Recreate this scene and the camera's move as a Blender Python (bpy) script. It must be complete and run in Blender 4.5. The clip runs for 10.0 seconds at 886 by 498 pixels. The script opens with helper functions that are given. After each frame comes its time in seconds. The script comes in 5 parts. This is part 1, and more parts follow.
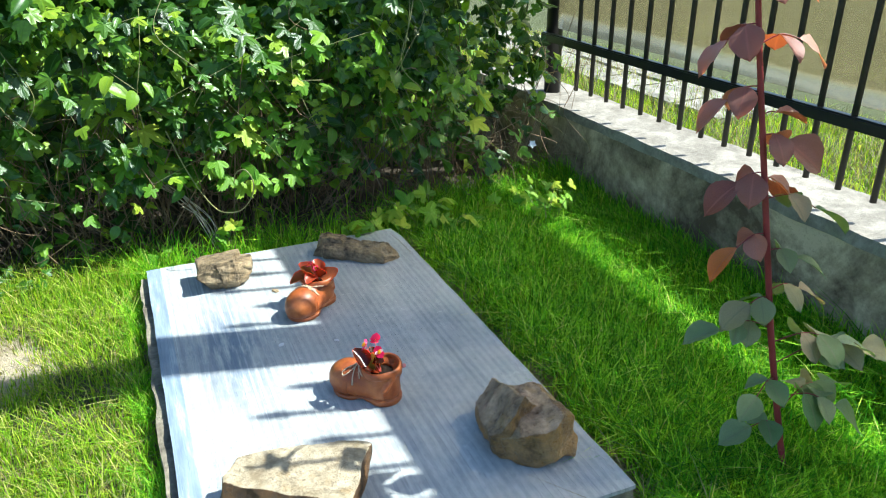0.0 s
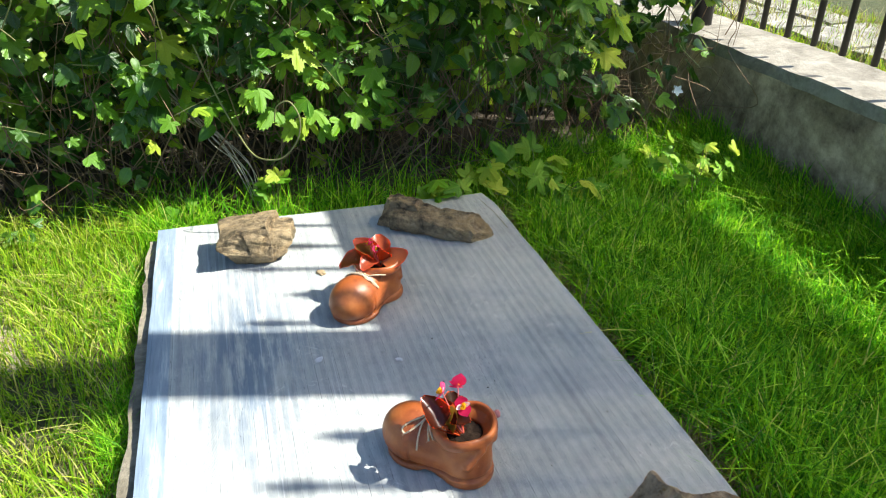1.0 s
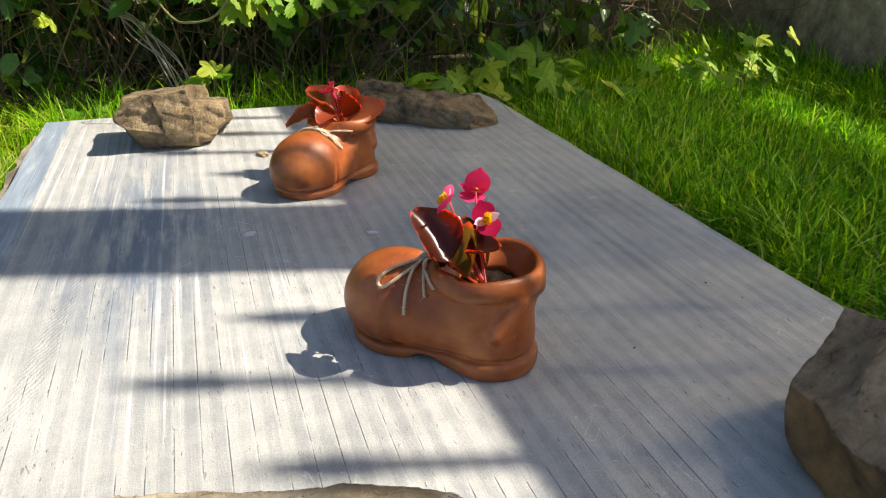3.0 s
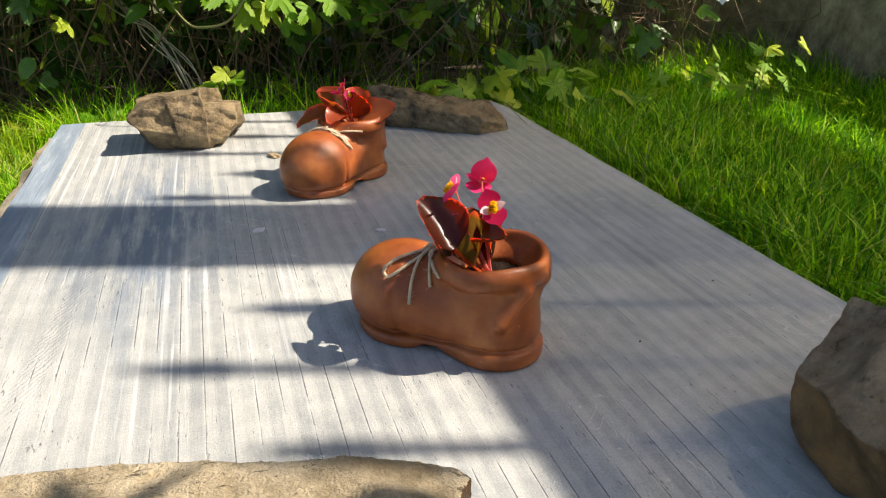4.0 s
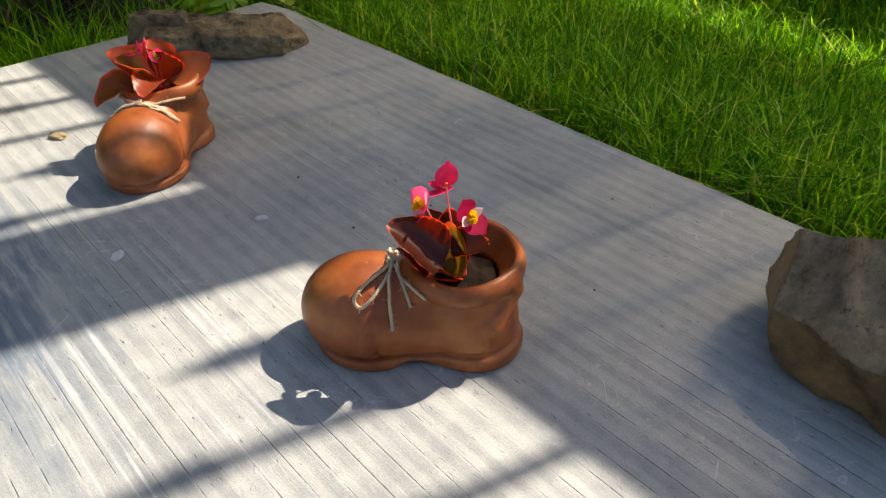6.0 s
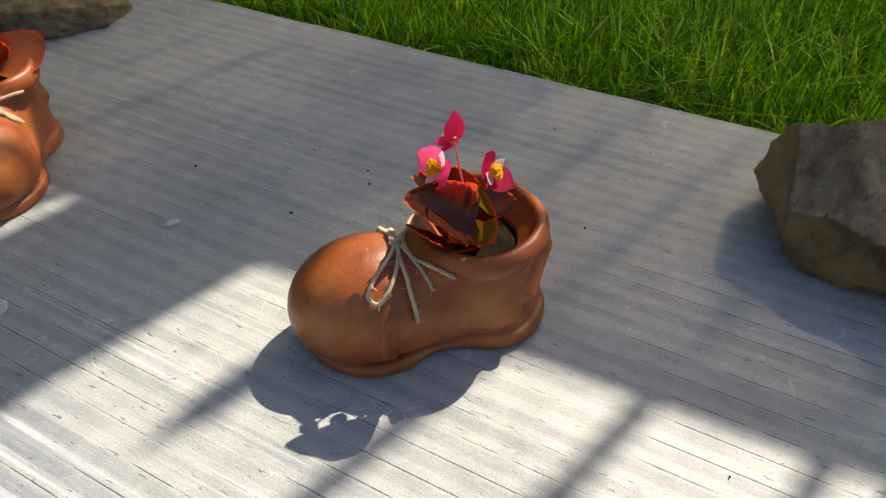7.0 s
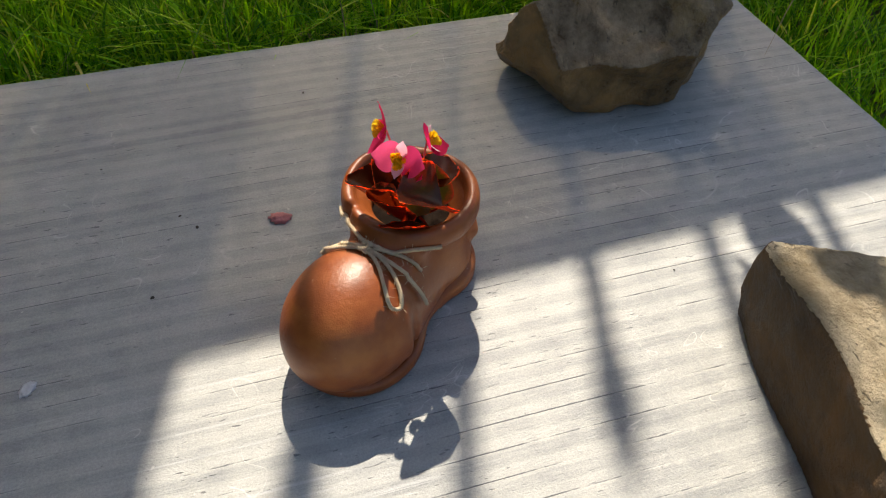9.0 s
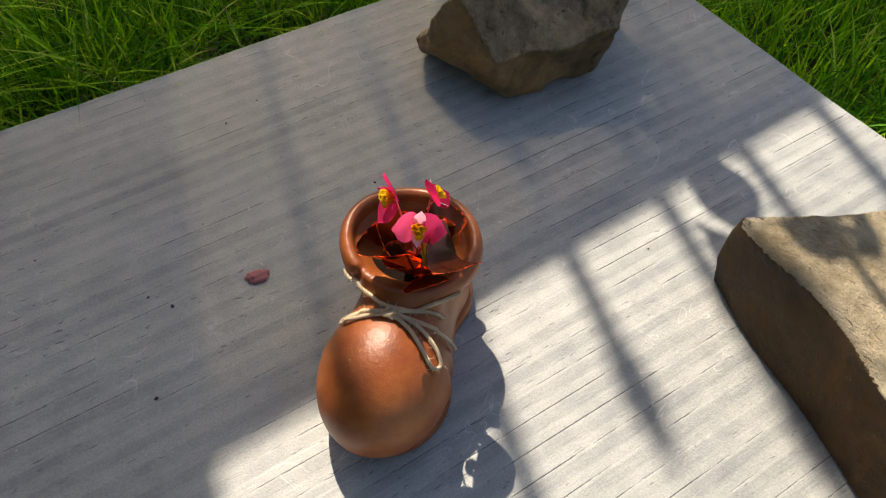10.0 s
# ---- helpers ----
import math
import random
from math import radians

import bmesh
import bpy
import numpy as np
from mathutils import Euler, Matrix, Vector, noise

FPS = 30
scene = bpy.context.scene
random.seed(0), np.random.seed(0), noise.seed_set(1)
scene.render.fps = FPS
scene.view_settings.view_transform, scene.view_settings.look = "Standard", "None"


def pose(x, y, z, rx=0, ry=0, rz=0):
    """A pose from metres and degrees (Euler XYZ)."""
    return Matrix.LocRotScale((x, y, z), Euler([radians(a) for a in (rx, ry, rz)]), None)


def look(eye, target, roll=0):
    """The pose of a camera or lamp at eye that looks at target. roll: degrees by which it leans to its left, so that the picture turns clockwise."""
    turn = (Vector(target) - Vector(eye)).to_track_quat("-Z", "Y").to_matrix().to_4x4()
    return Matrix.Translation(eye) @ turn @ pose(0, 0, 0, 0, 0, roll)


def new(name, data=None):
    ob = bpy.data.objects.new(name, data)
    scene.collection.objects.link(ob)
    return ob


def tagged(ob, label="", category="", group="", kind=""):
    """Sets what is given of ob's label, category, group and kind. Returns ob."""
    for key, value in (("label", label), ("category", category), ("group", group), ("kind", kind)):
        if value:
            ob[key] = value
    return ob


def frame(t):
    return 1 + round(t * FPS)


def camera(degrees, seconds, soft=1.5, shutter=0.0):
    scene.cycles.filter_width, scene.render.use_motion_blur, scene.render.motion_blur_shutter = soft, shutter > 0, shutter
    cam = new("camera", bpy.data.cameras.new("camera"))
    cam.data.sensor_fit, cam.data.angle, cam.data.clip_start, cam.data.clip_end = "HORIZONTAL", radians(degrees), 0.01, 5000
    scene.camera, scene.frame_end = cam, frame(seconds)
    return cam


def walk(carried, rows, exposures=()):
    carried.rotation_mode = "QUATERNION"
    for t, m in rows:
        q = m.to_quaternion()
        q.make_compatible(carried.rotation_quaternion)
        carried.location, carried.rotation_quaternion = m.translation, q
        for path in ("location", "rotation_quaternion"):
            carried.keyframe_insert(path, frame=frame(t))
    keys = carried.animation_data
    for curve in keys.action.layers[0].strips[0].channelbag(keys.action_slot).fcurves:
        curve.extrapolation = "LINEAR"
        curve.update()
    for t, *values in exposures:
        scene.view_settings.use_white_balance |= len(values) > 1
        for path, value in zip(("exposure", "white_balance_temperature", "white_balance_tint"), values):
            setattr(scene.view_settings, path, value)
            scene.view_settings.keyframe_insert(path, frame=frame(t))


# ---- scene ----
cam = camera(62.7, 10.0, soft=1.1)
EXPOSURES = [(0.0, 1.44, 5500, 1), (1.0, 1.40, 6000, 5), (1.5, 1.30, 6250, 9), (2.0, 1.05, 6500, 12), (5.0, 0.88, 6900, 12), (8.5, 0.57, 6900, 11), (10.0, 0.55, 7100, 12)]
PATH = [
    (0, (-0.43, -1.461, 1.356), (0.279, 0.2, 0.496), -1),
    (0.5, (-0.335, -1.077, 1.249), (0.211, 0.603, 0.31), -0.1),
    (0.8, (-0.2384, -0.835, 1.1441), (0.1443, 0.5036, 0.3556), 0.2),
    (1, (-0.24, -0.748, 1.085), (0.257, 0.923, 0.106), -0),
    (1.2, (-0.2198, -0.6516, 0.9655), (0.189, 0.6848, 0.1866), 0.05),
    (1.5, (-0.202, -0.539, 0.771), (0.329, 1.134, -0.187), 0.1),
    (1.7, (-0.1925, -0.4938, 0.6556), (0.2663, 0.8645, -0.0547), 1.47),
    (2, (-0.191, -0.463, 0.583), (0.397, 1.227, -0.31), 0.1),
    (2.2, (-0.188, -0.444, 0.555), (0.416, 1.248, -0.325), 0.6),
    (3.5, (-0.18, -0.442, 0.516), (0.382, 1.285, -0.322), 0.2),
    (4, (-0.18, -0.457, 0.5), (0.376, 1.284, -0.312), 0.4),
    (4.5, (-0.191, -0.453, 0.491), (0.36, 1.295, -0.31), -0.3),
    (4.8, (-0.2124, -0.4158, 0.4887), (0.3233, 0.9691, -0.1071), 0.68),
    (5, (-0.232, -0.385, 0.496), (0.5, 1.303, -0.288), 0.4),
    (5.2, (-0.2336, -0.3376, 0.5004), (0.4246, 0.9386, -0.2053), -0.66),
    (5.5, (-0.266, -0.289, 0.554), (0.723, 1.096, -0.497), -1.9),
    (5.8, (-0.3037, -0.255, 0.5925), (0.5439, 0.7392, -0.3312), -0.54),
    (6, (-0.31, -0.24, 0.613), (0.757, 0.966, -0.573), -1.2),
    (6.2, (-0.316, -0.208, 0.618), (0.818, 0.921, -0.581), -1.9),
    (7.3, (-0.356, 0.019, 0.553), (1.073, 0.544, -0.744), 0.5),
    (7.5, (-0.36, 0.068, 0.556), (1.136, 0.396, -0.73), 1.2),
    (7.8, (-0.383, 0.1441, 0.5463), (0.795, 0.2438, -0.5318), 1.05),
    (8, (-0.387, 0.187, 0.555), (1.087, 0.202, -0.797), 0.6),
    (8.2, (-0.3879, 0.202, 0.5665), (0.7834, 0.1199, -0.5204), 0.2),
    (8.5, (-0.384, 0.233, 0.586), (1.031, -0.052, -0.798), 1.2),
    (9, (-0.377, 0.258, 0.61), (0.944, -0.135, -0.84), 0.5),
    (9.3, (-0.351, 0.2738, 0.6175), (0.6417, -0.0923, -0.5827), -0.08),
    (9.5, (-0.32, 0.296, 0.614), (0.863, -0.228, -0.911), -0.7),
    (9.7, (-0.2989, 0.3184, 0.6337), (0.5854, -0.1252, -0.6238), -0.58),
    (10, (-0.249, 0.341, 0.682), (0.735, -0.337, -0.921), 2.7),
]
walk(cam, [(t, look(eye, target, roll)) for t, eye, target, roll in PATH], EXPOSURES)

from mathutils.bvhtree import BVHTree

ZT = 0.10          # top of the sheet
WX0, WX1, WH = 1.53, 1.82, 0.425   # low wall: inner face, outer face, height
FX = 1.62          # plane of the fence

# ---- light ----
SUN_AZ, SUN_EL = radians(-15.5), radians(50.0)
world = bpy.data.worlds.new("world")
scene.world = world
world.use_nodes = True
wt = world.node_tree
sky = wt.nodes.new("ShaderNodeTexSky")
sky.sky_type, sky.sun_disc = "NISHITA", False
sky.sun_elevation, sky.sun_rotation = SUN_EL, radians(90) - SUN_AZ
wt.links.new(sky.outputs[0], wt.nodes["Background"].inputs[0])
wt.nodes["Background"].inputs[1].default_value = 0.088
sun_data = bpy.data.lights.new("sun", "SUN")
sun_data.energy, sun_data.angle, sun_data.color = 4.9, radians(0.55), (1.0, 0.915, 0.79)
sun = new("sun", sun_data)
sun_way = Vector((math.cos(SUN_AZ) * math.cos(SUN_EL), math.sin(SUN_AZ) * math.cos(SUN_EL), math.sin(SUN_EL)))
sun.matrix_world = look(sun_way * 20, (0, 0, 0))


# ---- materials ----
def shader(name):
    m = bpy.data.materials.new(name)
    m.use_nodes = True
    t = m.node_tree
    return m, t, t.nodes["Principled BSDF"]


def node(t, kind, **values):
    n = t.nodes.new(kind)
    for key, value in values.items():
        n.inputs[key.replace("_", " ")].default_value = value
    return n


def coords(t, scale=(1, 1, 1), source="Object"):
    c = t.nodes.new("ShaderNodeTexCoord")
    m = t.nodes.new("ShaderNodeMapping")
    m.inputs["Scale"].default_value = scale
    t.links.new(c.outputs[source], m.inputs["Vector"])
    return m.outputs[0]


def noisy(t, vec, scale, detail=6, rough=0.6, distort=0.0):
    n = node(t, "ShaderNodeTexNoise", Scale=scale, Detail=detail, Roughness=rough, Distortion=distort)
    t.links.new(vec, n.inputs["Vector"])
    return n.outputs["Fac"]


def ramp(t, fac, *stops):
    r = t.nodes.new("ShaderNodeValToRGB")
    while len(r.color_ramp.elements) < len(stops):
        r.color_ramp.elements.new(0.5)
    for e, (p, c) in zip(r.color_ramp.elements, stops):
        e.position, e.color = p, (*c, 1) if len(c) == 3 else c
    t.links.new(fac, r.inputs[0])
    return r.outputs[0]


def grey(t, fac, lo, hi, a=0.0, b=1.0):
    n = node(t, "ShaderNodeMapRange")
    for i, v in enumerate((lo, hi, a, b)):
        n.inputs[i + 1].default_value = v
    t.links.new(fac, n.inputs[0])
    return n.outputs[0]


def blend(t, fac, a, b, mode="MIX"):
    n = t.nodes.new("ShaderNodeMix")
    n.data_type, n.blend_type = "RGBA", mode
    for sock, v in ((n.inputs[0], fac), (n.inputs[6], a), (n.inputs[7], b)):
        if hasattr(v, "is_linked"):
            t.links.new(v, sock)
        else:
            sock.default_value = v if not isinstance(v, tuple) or len(v) == 4 else (*v, 1)
    return n.outputs[2]


def calc(t, op, a, b=0.0):
    n = t.nodes.new("ShaderNodeMath")
    n.operation = op
    for sock, v in zip(n.inputs, (a, b)):
        if hasattr(v, "is_linked"):
            t.links.new(v, sock)
        else:
            sock.default_value = v
    return n.outputs[0]


def bump(t, bsdf, height, strength, distance):
    n = node(t, "ShaderNodeBump", Strength=strength, Distance=distance)
    t.links.new(height, n.inputs["Height"])
    t.links.new(n.outputs[0], bsdf.inputs["Normal"])


def chance(t):
    """A random value for each object and each loose island of a mesh."""
    o = t.nodes.new("ShaderNodeObjectInfo")
    g = t.nodes.new("ShaderNodeNewGeometry")
    return calc(t, "FRACT", calc(t, "ADD", o.outputs["Random"], g.outputs["Random Per Island"]))


def plain(name, colour, rough, vary=0.25, scale=30, relief=0.2, metal=0.0, depth=0.002):
    m, t, b = shader(name)
    v = coords(t)
    big, fine = noisy(t, v, scale * 0.25), noisy(t, v, scale * 3)
    f = calc(t, "ADD", calc(t, "MULTIPLY", big, 0.6), calc(t, "MULTIPLY", fine, 0.4))
    lo = tuple(c * (1 - vary) for c in colour)
    hi = tuple(min(1, c * (1 + vary)) for c in colour)
    t.links.new(ramp(t, f, (0.3, lo), (0.7, hi)), b.inputs["Base Color"])
    b.inputs["Roughness"].default_value, b.inputs["Metallic"].default_value = rough, metal
    bump(t, b, f, relief, depth)
    return m


def sheet_material():
    m, t, b = shader("weathered_sheet")
    v = coords(t)
    sep = t.nodes.new("ShaderNodeSeparateXYZ")
    t.links.new(v, sep.inputs[0])
    x, y = sep.outputs[0], sep.outputs[1]

    def mul(p, q):
        return calc(t, "MULTIPLY", p, q)

    def add(p, q):
        return calc(t, "ADD", p, q)

    # ribs 23 mm apart, each half pale and half grey, each with its own strength
    wobble = mul(noisy(t, coords(t, (0.5, 1.0, 1)), 1.5, 2), 0.25)
    s = add(mul(add(x, 0.013), 44.15), wobble)
    f, rib = calc(t, "FRACT", s), calc(t, "FLOOR", s)
    own = t.nodes.new("ShaderNodeCombineXYZ")
    t.links.new(mul(rib, 3.71), own.inputs[0])
    t.links.new(mul(y, 1.3), own.inputs[1])
    strength = grey(t, noisy(t, own.outputs[0], 1.0, 3, 0.55), 0.36, 0.64)
    half = mul(grey(t, f, 0.38, 0.56), grey(t, f, 0.88, 1.0, 1, 0))
    fibre = noisy(t, coords(t, (330, 34, 1)), 1.0, 6, 0.75)
    streak = noisy(t, coords(t, (75, 1.6, 1)), 1.0, 5, 0.6)
    cloud = noisy(t, v, 4.2, 5, 0.55)
    mottle = noisy(t, v, 34, 5, 0.7)
    tone = add(mul(half, grey(t, strength, 0.0, 1.0, 0.06, 0.16)), mul(strength, 0.03))
    tone = add(tone, grey(t, fibre, 0.30, 0.70, 0.045, -0.045))
    tone = add(tone, grey(t, streak, 0.32, 0.68, 0.02, -0.02))
    tone = add(tone, grey(t, cloud, 0.35, 0.65, 0.08, -0.08))
    tone = add(tone, grey(t, mottle, 0.35, 0.65, 0.06, -0.06))
    col = ramp(t, add(tone, 0.40), (0.0, (0.565, 0.572, 0.545)), (0.35, (0.430, 0.440, 0.424)), (0.7, (0.240, 0.258, 0.265)), (1.0, (0.12, 0.13, 0.14)))
    # a broken dark line beside each rib
    gap = calc(t, "MINIMUM", f, calc(t, "SUBTRACT", 1.0, f))
    ragged = add(gap, mul(noisy(t, coords(t, (300, 120, 1)), 1.0, 3), 0.05))
    broken = noisy(t, coords(t, (9, 5.5, 1)), 1.0, 7, 0.72)
    line = mul(grey(t, ragged, 0.034, 0.056, 1, 0), grey(t, broken, 0.49, 0.56))
    col = blend(t, mul(line, 0.76), col, (0.075, 0.084, 0.105))
    # dark pits along the lines, grains, pale flecks
    pits = mul(grey(t, noisy(t, coords(t, (240, 60, 1)), 1.0, 3, 0.6), 0.64, 0.70), grey(t, noisy(t, v, 7, 4), 0.42, 0.55))
    col = blend(t, mul(pits, 0.75), col, (0.11, 0.115, 0.13))
    grain = noisy(t, v, 520, 3, 0.8)
    col = blend(t, 0.55, col, ramp(t, grain, (0.3, (0.68, 0.68, 0.70)), (0.7, (1.26, 1.26, 1.24))), "MULTIPLY")
    # hair-fine curved scratches in patches
    for size, seed in ((13, 0.0), (22, 3.0)):
        bent = noisy(t, coords(t, (1.0 + 0.1 * seed, 0.8, 1)), size, 2, 0.5, 0.8)
        hair = grey(t, calc(t, "ABSOLUTE", calc(t, "SUBTRACT", bent, 0.5)), 0.0, 0.007, 1, 0)
        where = mul(grey(t, noisy(t, coords(t, (1, 1, 1 + seed)), 5.5, 4, 0.6), 0.53, 0.60), grey(t, mottle, 0.45, 0.55))
        col = blend(t, mul(mul(hair, where), 0.7), col, (0.66, 0.66, 0.64))
    # blue stains in streaks
    near = calc(t, "SUBTRACT", 1.0, add(mul(calc(t, "ABSOLUTE", add(x, 0.29)), 4.2), mul(calc(t, "ABSOLUTE", calc(t, "SUBTRACT", y, 0.60)), 1.7)))
    stain = mul(grey(t, near, 0.1, 0.8), grey(t, noisy(t, coords(t, (48, 5, 1)), 1.0, 5, 0.7), 0.40, 0.56))
    col = blend(t, mul(stain, 0.80), col, (0.085, 0.135, 0.21))
    # long white streaks
    white = mul(grey(t, noisy(t, coords(t, (130, 1.5, 1)), 1.0, 3, 0.5), 0.60, 0.66), grey(t, x, 0.10, -0.25, 0.2, 1.0))
    white = mul(white, grey(t, noisy(t, v, 3.0, 3), 0.42, 0.58))
    col = blend(t, mul(white, 0.5), col, (0.66, 0.68, 0.70))
    # feathered scuffs
    off = calc(t, "ABSOLUTE", add(add(x, 0.385), mul(calc(t, "SUBTRACT", y, 0.15), -0.10)))
    feather = mul(grey(t, off, 0.010, 0.016, 1, 0), mul(grey(t, y, 0.10, 0.25), grey(t, y, 0.95, 0.80)))
    slant = calc(t, "FRACT", add(add(mul(y, 95.0), mul(x, -190.0)), mul(mottle, 3.0)))
    col = blend(t, mul(mul(feather, grey(t, slant, 0.72, 0.82)), 0.6), col, (0.13, 0.15, 0.18))
    # bluish margin along one long side
    edge = grey(t, add(x, mul(mottle, 0.004)), -0.4500, -0.4470, 1, 0)
    blue = ramp(t, noisy(t, coords(t, (40, 4, 1)), 1.0, 5, 0.65), (0.35, (0.13, 0.185, 0.26)), (0.55, (0.22, 0.285, 0.36)), (0.70, (0.50, 0.54, 0.58)))
    col = blend(t, mul(edge, 0.85), col, blue)
    # drips and specks
    col = blend(t, mul(grey(t, noisy(t, v, 110, 2), 0.73, 0.77), 0.6), col, (0.14, 0.14, 0.14))
    col = blend(t, mul(grey(t, noisy(t, coords(t, (1, 1, 4)), 95, 2), 0.75, 0.78), 0.6), col, (0.62, 0.62, 0.60))
    t.links.new(col, b.inputs["Base Color"])
    t.links.new(grey(t, cloud, 0.3, 0.7, 0.42, 0.60), b.inputs["Roughness"])
    h = add(mul(fibre, 0.5), add(mul(half, 0.25), mul(grain, 0.4)))
    h = calc(t, "SUBTRACT", h, mul(calc(t, "MAXIMUM", pits, line), 0.8))
    bump(t, b, h, 0.6, 0.0016)
    return m


def terracotta_material():
    m, t, b = shader("terracotta")
    v = coords(t)
    big, mid, fine = noisy(t, v, 14, 4), noisy(t, v, 45, 5), noisy(t, v, 900, 2)
    f = calc(t, "ADD", calc(t, "MULTIPLY", big, 0.6), calc(t, "MULTIPLY", mid, 0.4))
    col = ramp(t, f, (0.35, (0.20, 0.046, 0.010)), (0.50, (0.31, 0.082, 0.018)), (0.65, (0.43, 0.138, 0.032)))
    col = blend(t, calc(t, "MULTIPLY", grey(t, noisy(t, v, 150, 2), 0.72, 0.77), 0.6), col, (0.52, 0.30, 0.18))
    t.links.new(col, b.inputs["Base Color"])
    t.links.new(grey(t, mid, 0.3, 0.7, 0.32, 0.47), b.inputs["Roughness"])
    bump(t, b, calc(t, "ADD", calc(t, "MULTIPLY", fine, 0.7), noisy(t, v, 260, 3)), 0.22, 0.0014)
    return m


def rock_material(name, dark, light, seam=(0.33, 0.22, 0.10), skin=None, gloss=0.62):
    """skin: dark and light tones of the paler faces, marked on the mesh."""
    m, t, b = shader(name)
    v = coords(t)
    big, mid, fine = noisy(t, v, 9, 5, 0.6, 0.6), noisy(t, v, 40, 8, 0.7), noisy(t, v, 260, 5, 0.7)
    f = calc(t, "ADD", calc(t, "MULTIPLY", big, 0.5), calc(t, "MULTIPLY", mid, 0.5))

    def tones(lo, hi):
        return ramp(t, f, (0.40, lo), (0.5, tuple((p + q) / 2 for p, q in zip(lo, hi))), (0.60, hi))

    col = tones(dark, light)
    col = blend(t, calc(t, "MULTIPLY", grey(t, noisy(t, v, 14, 4, 0.6, 1.0), 0.53, 0.66), 0.6), col, seam)
    relief = calc(t, "ADD", mid, calc(t, "MULTIPLY", fine, 0.6))
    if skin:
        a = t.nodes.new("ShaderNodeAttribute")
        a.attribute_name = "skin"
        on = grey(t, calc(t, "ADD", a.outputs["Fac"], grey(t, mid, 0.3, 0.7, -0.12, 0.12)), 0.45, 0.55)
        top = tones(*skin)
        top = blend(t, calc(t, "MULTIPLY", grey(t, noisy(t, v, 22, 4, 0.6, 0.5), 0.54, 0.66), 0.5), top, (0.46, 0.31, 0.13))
        # short dark cracks and pits of the paler face
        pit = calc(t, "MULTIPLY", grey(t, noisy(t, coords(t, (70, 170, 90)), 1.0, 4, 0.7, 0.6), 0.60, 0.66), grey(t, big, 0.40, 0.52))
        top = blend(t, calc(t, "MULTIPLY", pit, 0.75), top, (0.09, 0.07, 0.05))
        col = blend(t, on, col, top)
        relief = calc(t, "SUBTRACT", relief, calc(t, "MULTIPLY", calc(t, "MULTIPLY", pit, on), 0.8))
    col = blend(t, calc(t, "MULTIPLY", grey(t, fine, 0.62, 0.70), 0.35), col, tuple(min(1, c * 1.9) for c in light))
    t.links.new(col, b.inputs["Base Color"])
    t.links.new(grey(t, mid, 0.35, 0.65, gloss - 0.16, gloss + 0.14), b.inputs["Roughness"])
    b.inputs["Specular IOR Level"].default_value = 0.35
    crumb = noisy(t, v, 95, 6, 0.75)
    bump(t, b, calc(t, "ADD", relief, calc(t, "MULTIPLY", crumb, 0.8)), 1.0, 0.009)
    return m


def concrete_material(name, dark, light, scale=1.0):
    m, t, b = shader(name)
    v = coords(t)
    big, mid, fine = noisy(t, v, 3.2 * scale, 6, 0.62, 0.8), noisy(t, v, 22 * scale, 6, 0.7), noisy(t, v, 160 * scale, 4, 0.7)
    f = calc(t, "ADD", calc(t, "MULTIPLY", big, 0.7), calc(t, "MULTIPLY", mid, 0.3))
    mean = tuple((a + c) / 2 for a, c in zip(dark, light))
    col = ramp(t, f, (0.38, dark), (0.5, mean), (0.58, light))
    col = blend(t, calc(t, "MULTIPLY", grey(t, fine, 0.55, 0.7), 0.35), col, tuple(c * 0.55 for c in dark))
    t.links.new(col, b.inputs["Base Color"])
    b.inputs["Roughness"].default_value = 0.88
    bump(t, b, calc(t, "ADD", mid, calc(t, "MULTIPLY", fine, 0.5)), 0.7, 0.006)
    return m


def leaf_material(name, stops, glow, vein=None, rough=0.42, through_light=0.3, sheen=0.3, mottle=0.45, margin=None, wide=0.84):
    """margin: the colour towards the leaf's edge, marked on the mesh."""
    m, t, b = shader(name)
    r = chance(t)
    col = ramp(t, r, *stops)
    v = coords(t)
    if margin:
        a = t.nodes.new("ShaderNodeAttribute")
        a.attribute_name = "edge"
        ragged = calc(t, "ADD", a.outputs["Fac"], grey(t, noisy(t, v, 7, 5, 0.7), 0.3, 0.7, -0.14, 0.14))
        col = blend(t, grey(t, ragged, wide, 1.02), col, margin)
    col = blend(t, mottle, col, ramp(t, noisy(t, v, 60, 4), (0.35, (0.55, 0.55, 0.55)), (0.65, (1.3, 1.3, 1.2))), "MULTIPLY")
    if vein:
        a = t.nodes.new("ShaderNodeAttribute")
        a.attribute_name = "vein"
        line = grey(t, a.outputs["Fac"], 0.80, 0.98)
        col = blend(t, calc(t, "MULTIPLY", line, 0.55), col, vein)
        bump(t, b, calc(t, "ADD", a.outputs["Fac"], calc(t, "MULTIPLY", noisy(t, v, 150, 3), 0.4)), 0.35, 0.003)
    t.links.new(col, b.inputs["Base Color"])
    b.inputs["Roughness"].default_value = rough
    b.inputs["Specular IOR Level"].default_value = sheen
    tr = t.nodes.new("ShaderNodeBsdfTranslucent")
    t.links.new(blend(t, 1.0, col, glow, "MULTIPLY"), tr.inputs["Color"])
    mix = t.nodes.new("ShaderNodeMixShader")
    mix.inputs[0].default_value = through_light
    t.links.new(b.outputs[0], mix.inputs[1])
    t.links.new(tr.outputs[0], mix.inputs[2])
    t.links.new(mix.outputs[0], t.nodes["Material Output"].inputs[0])
    return m


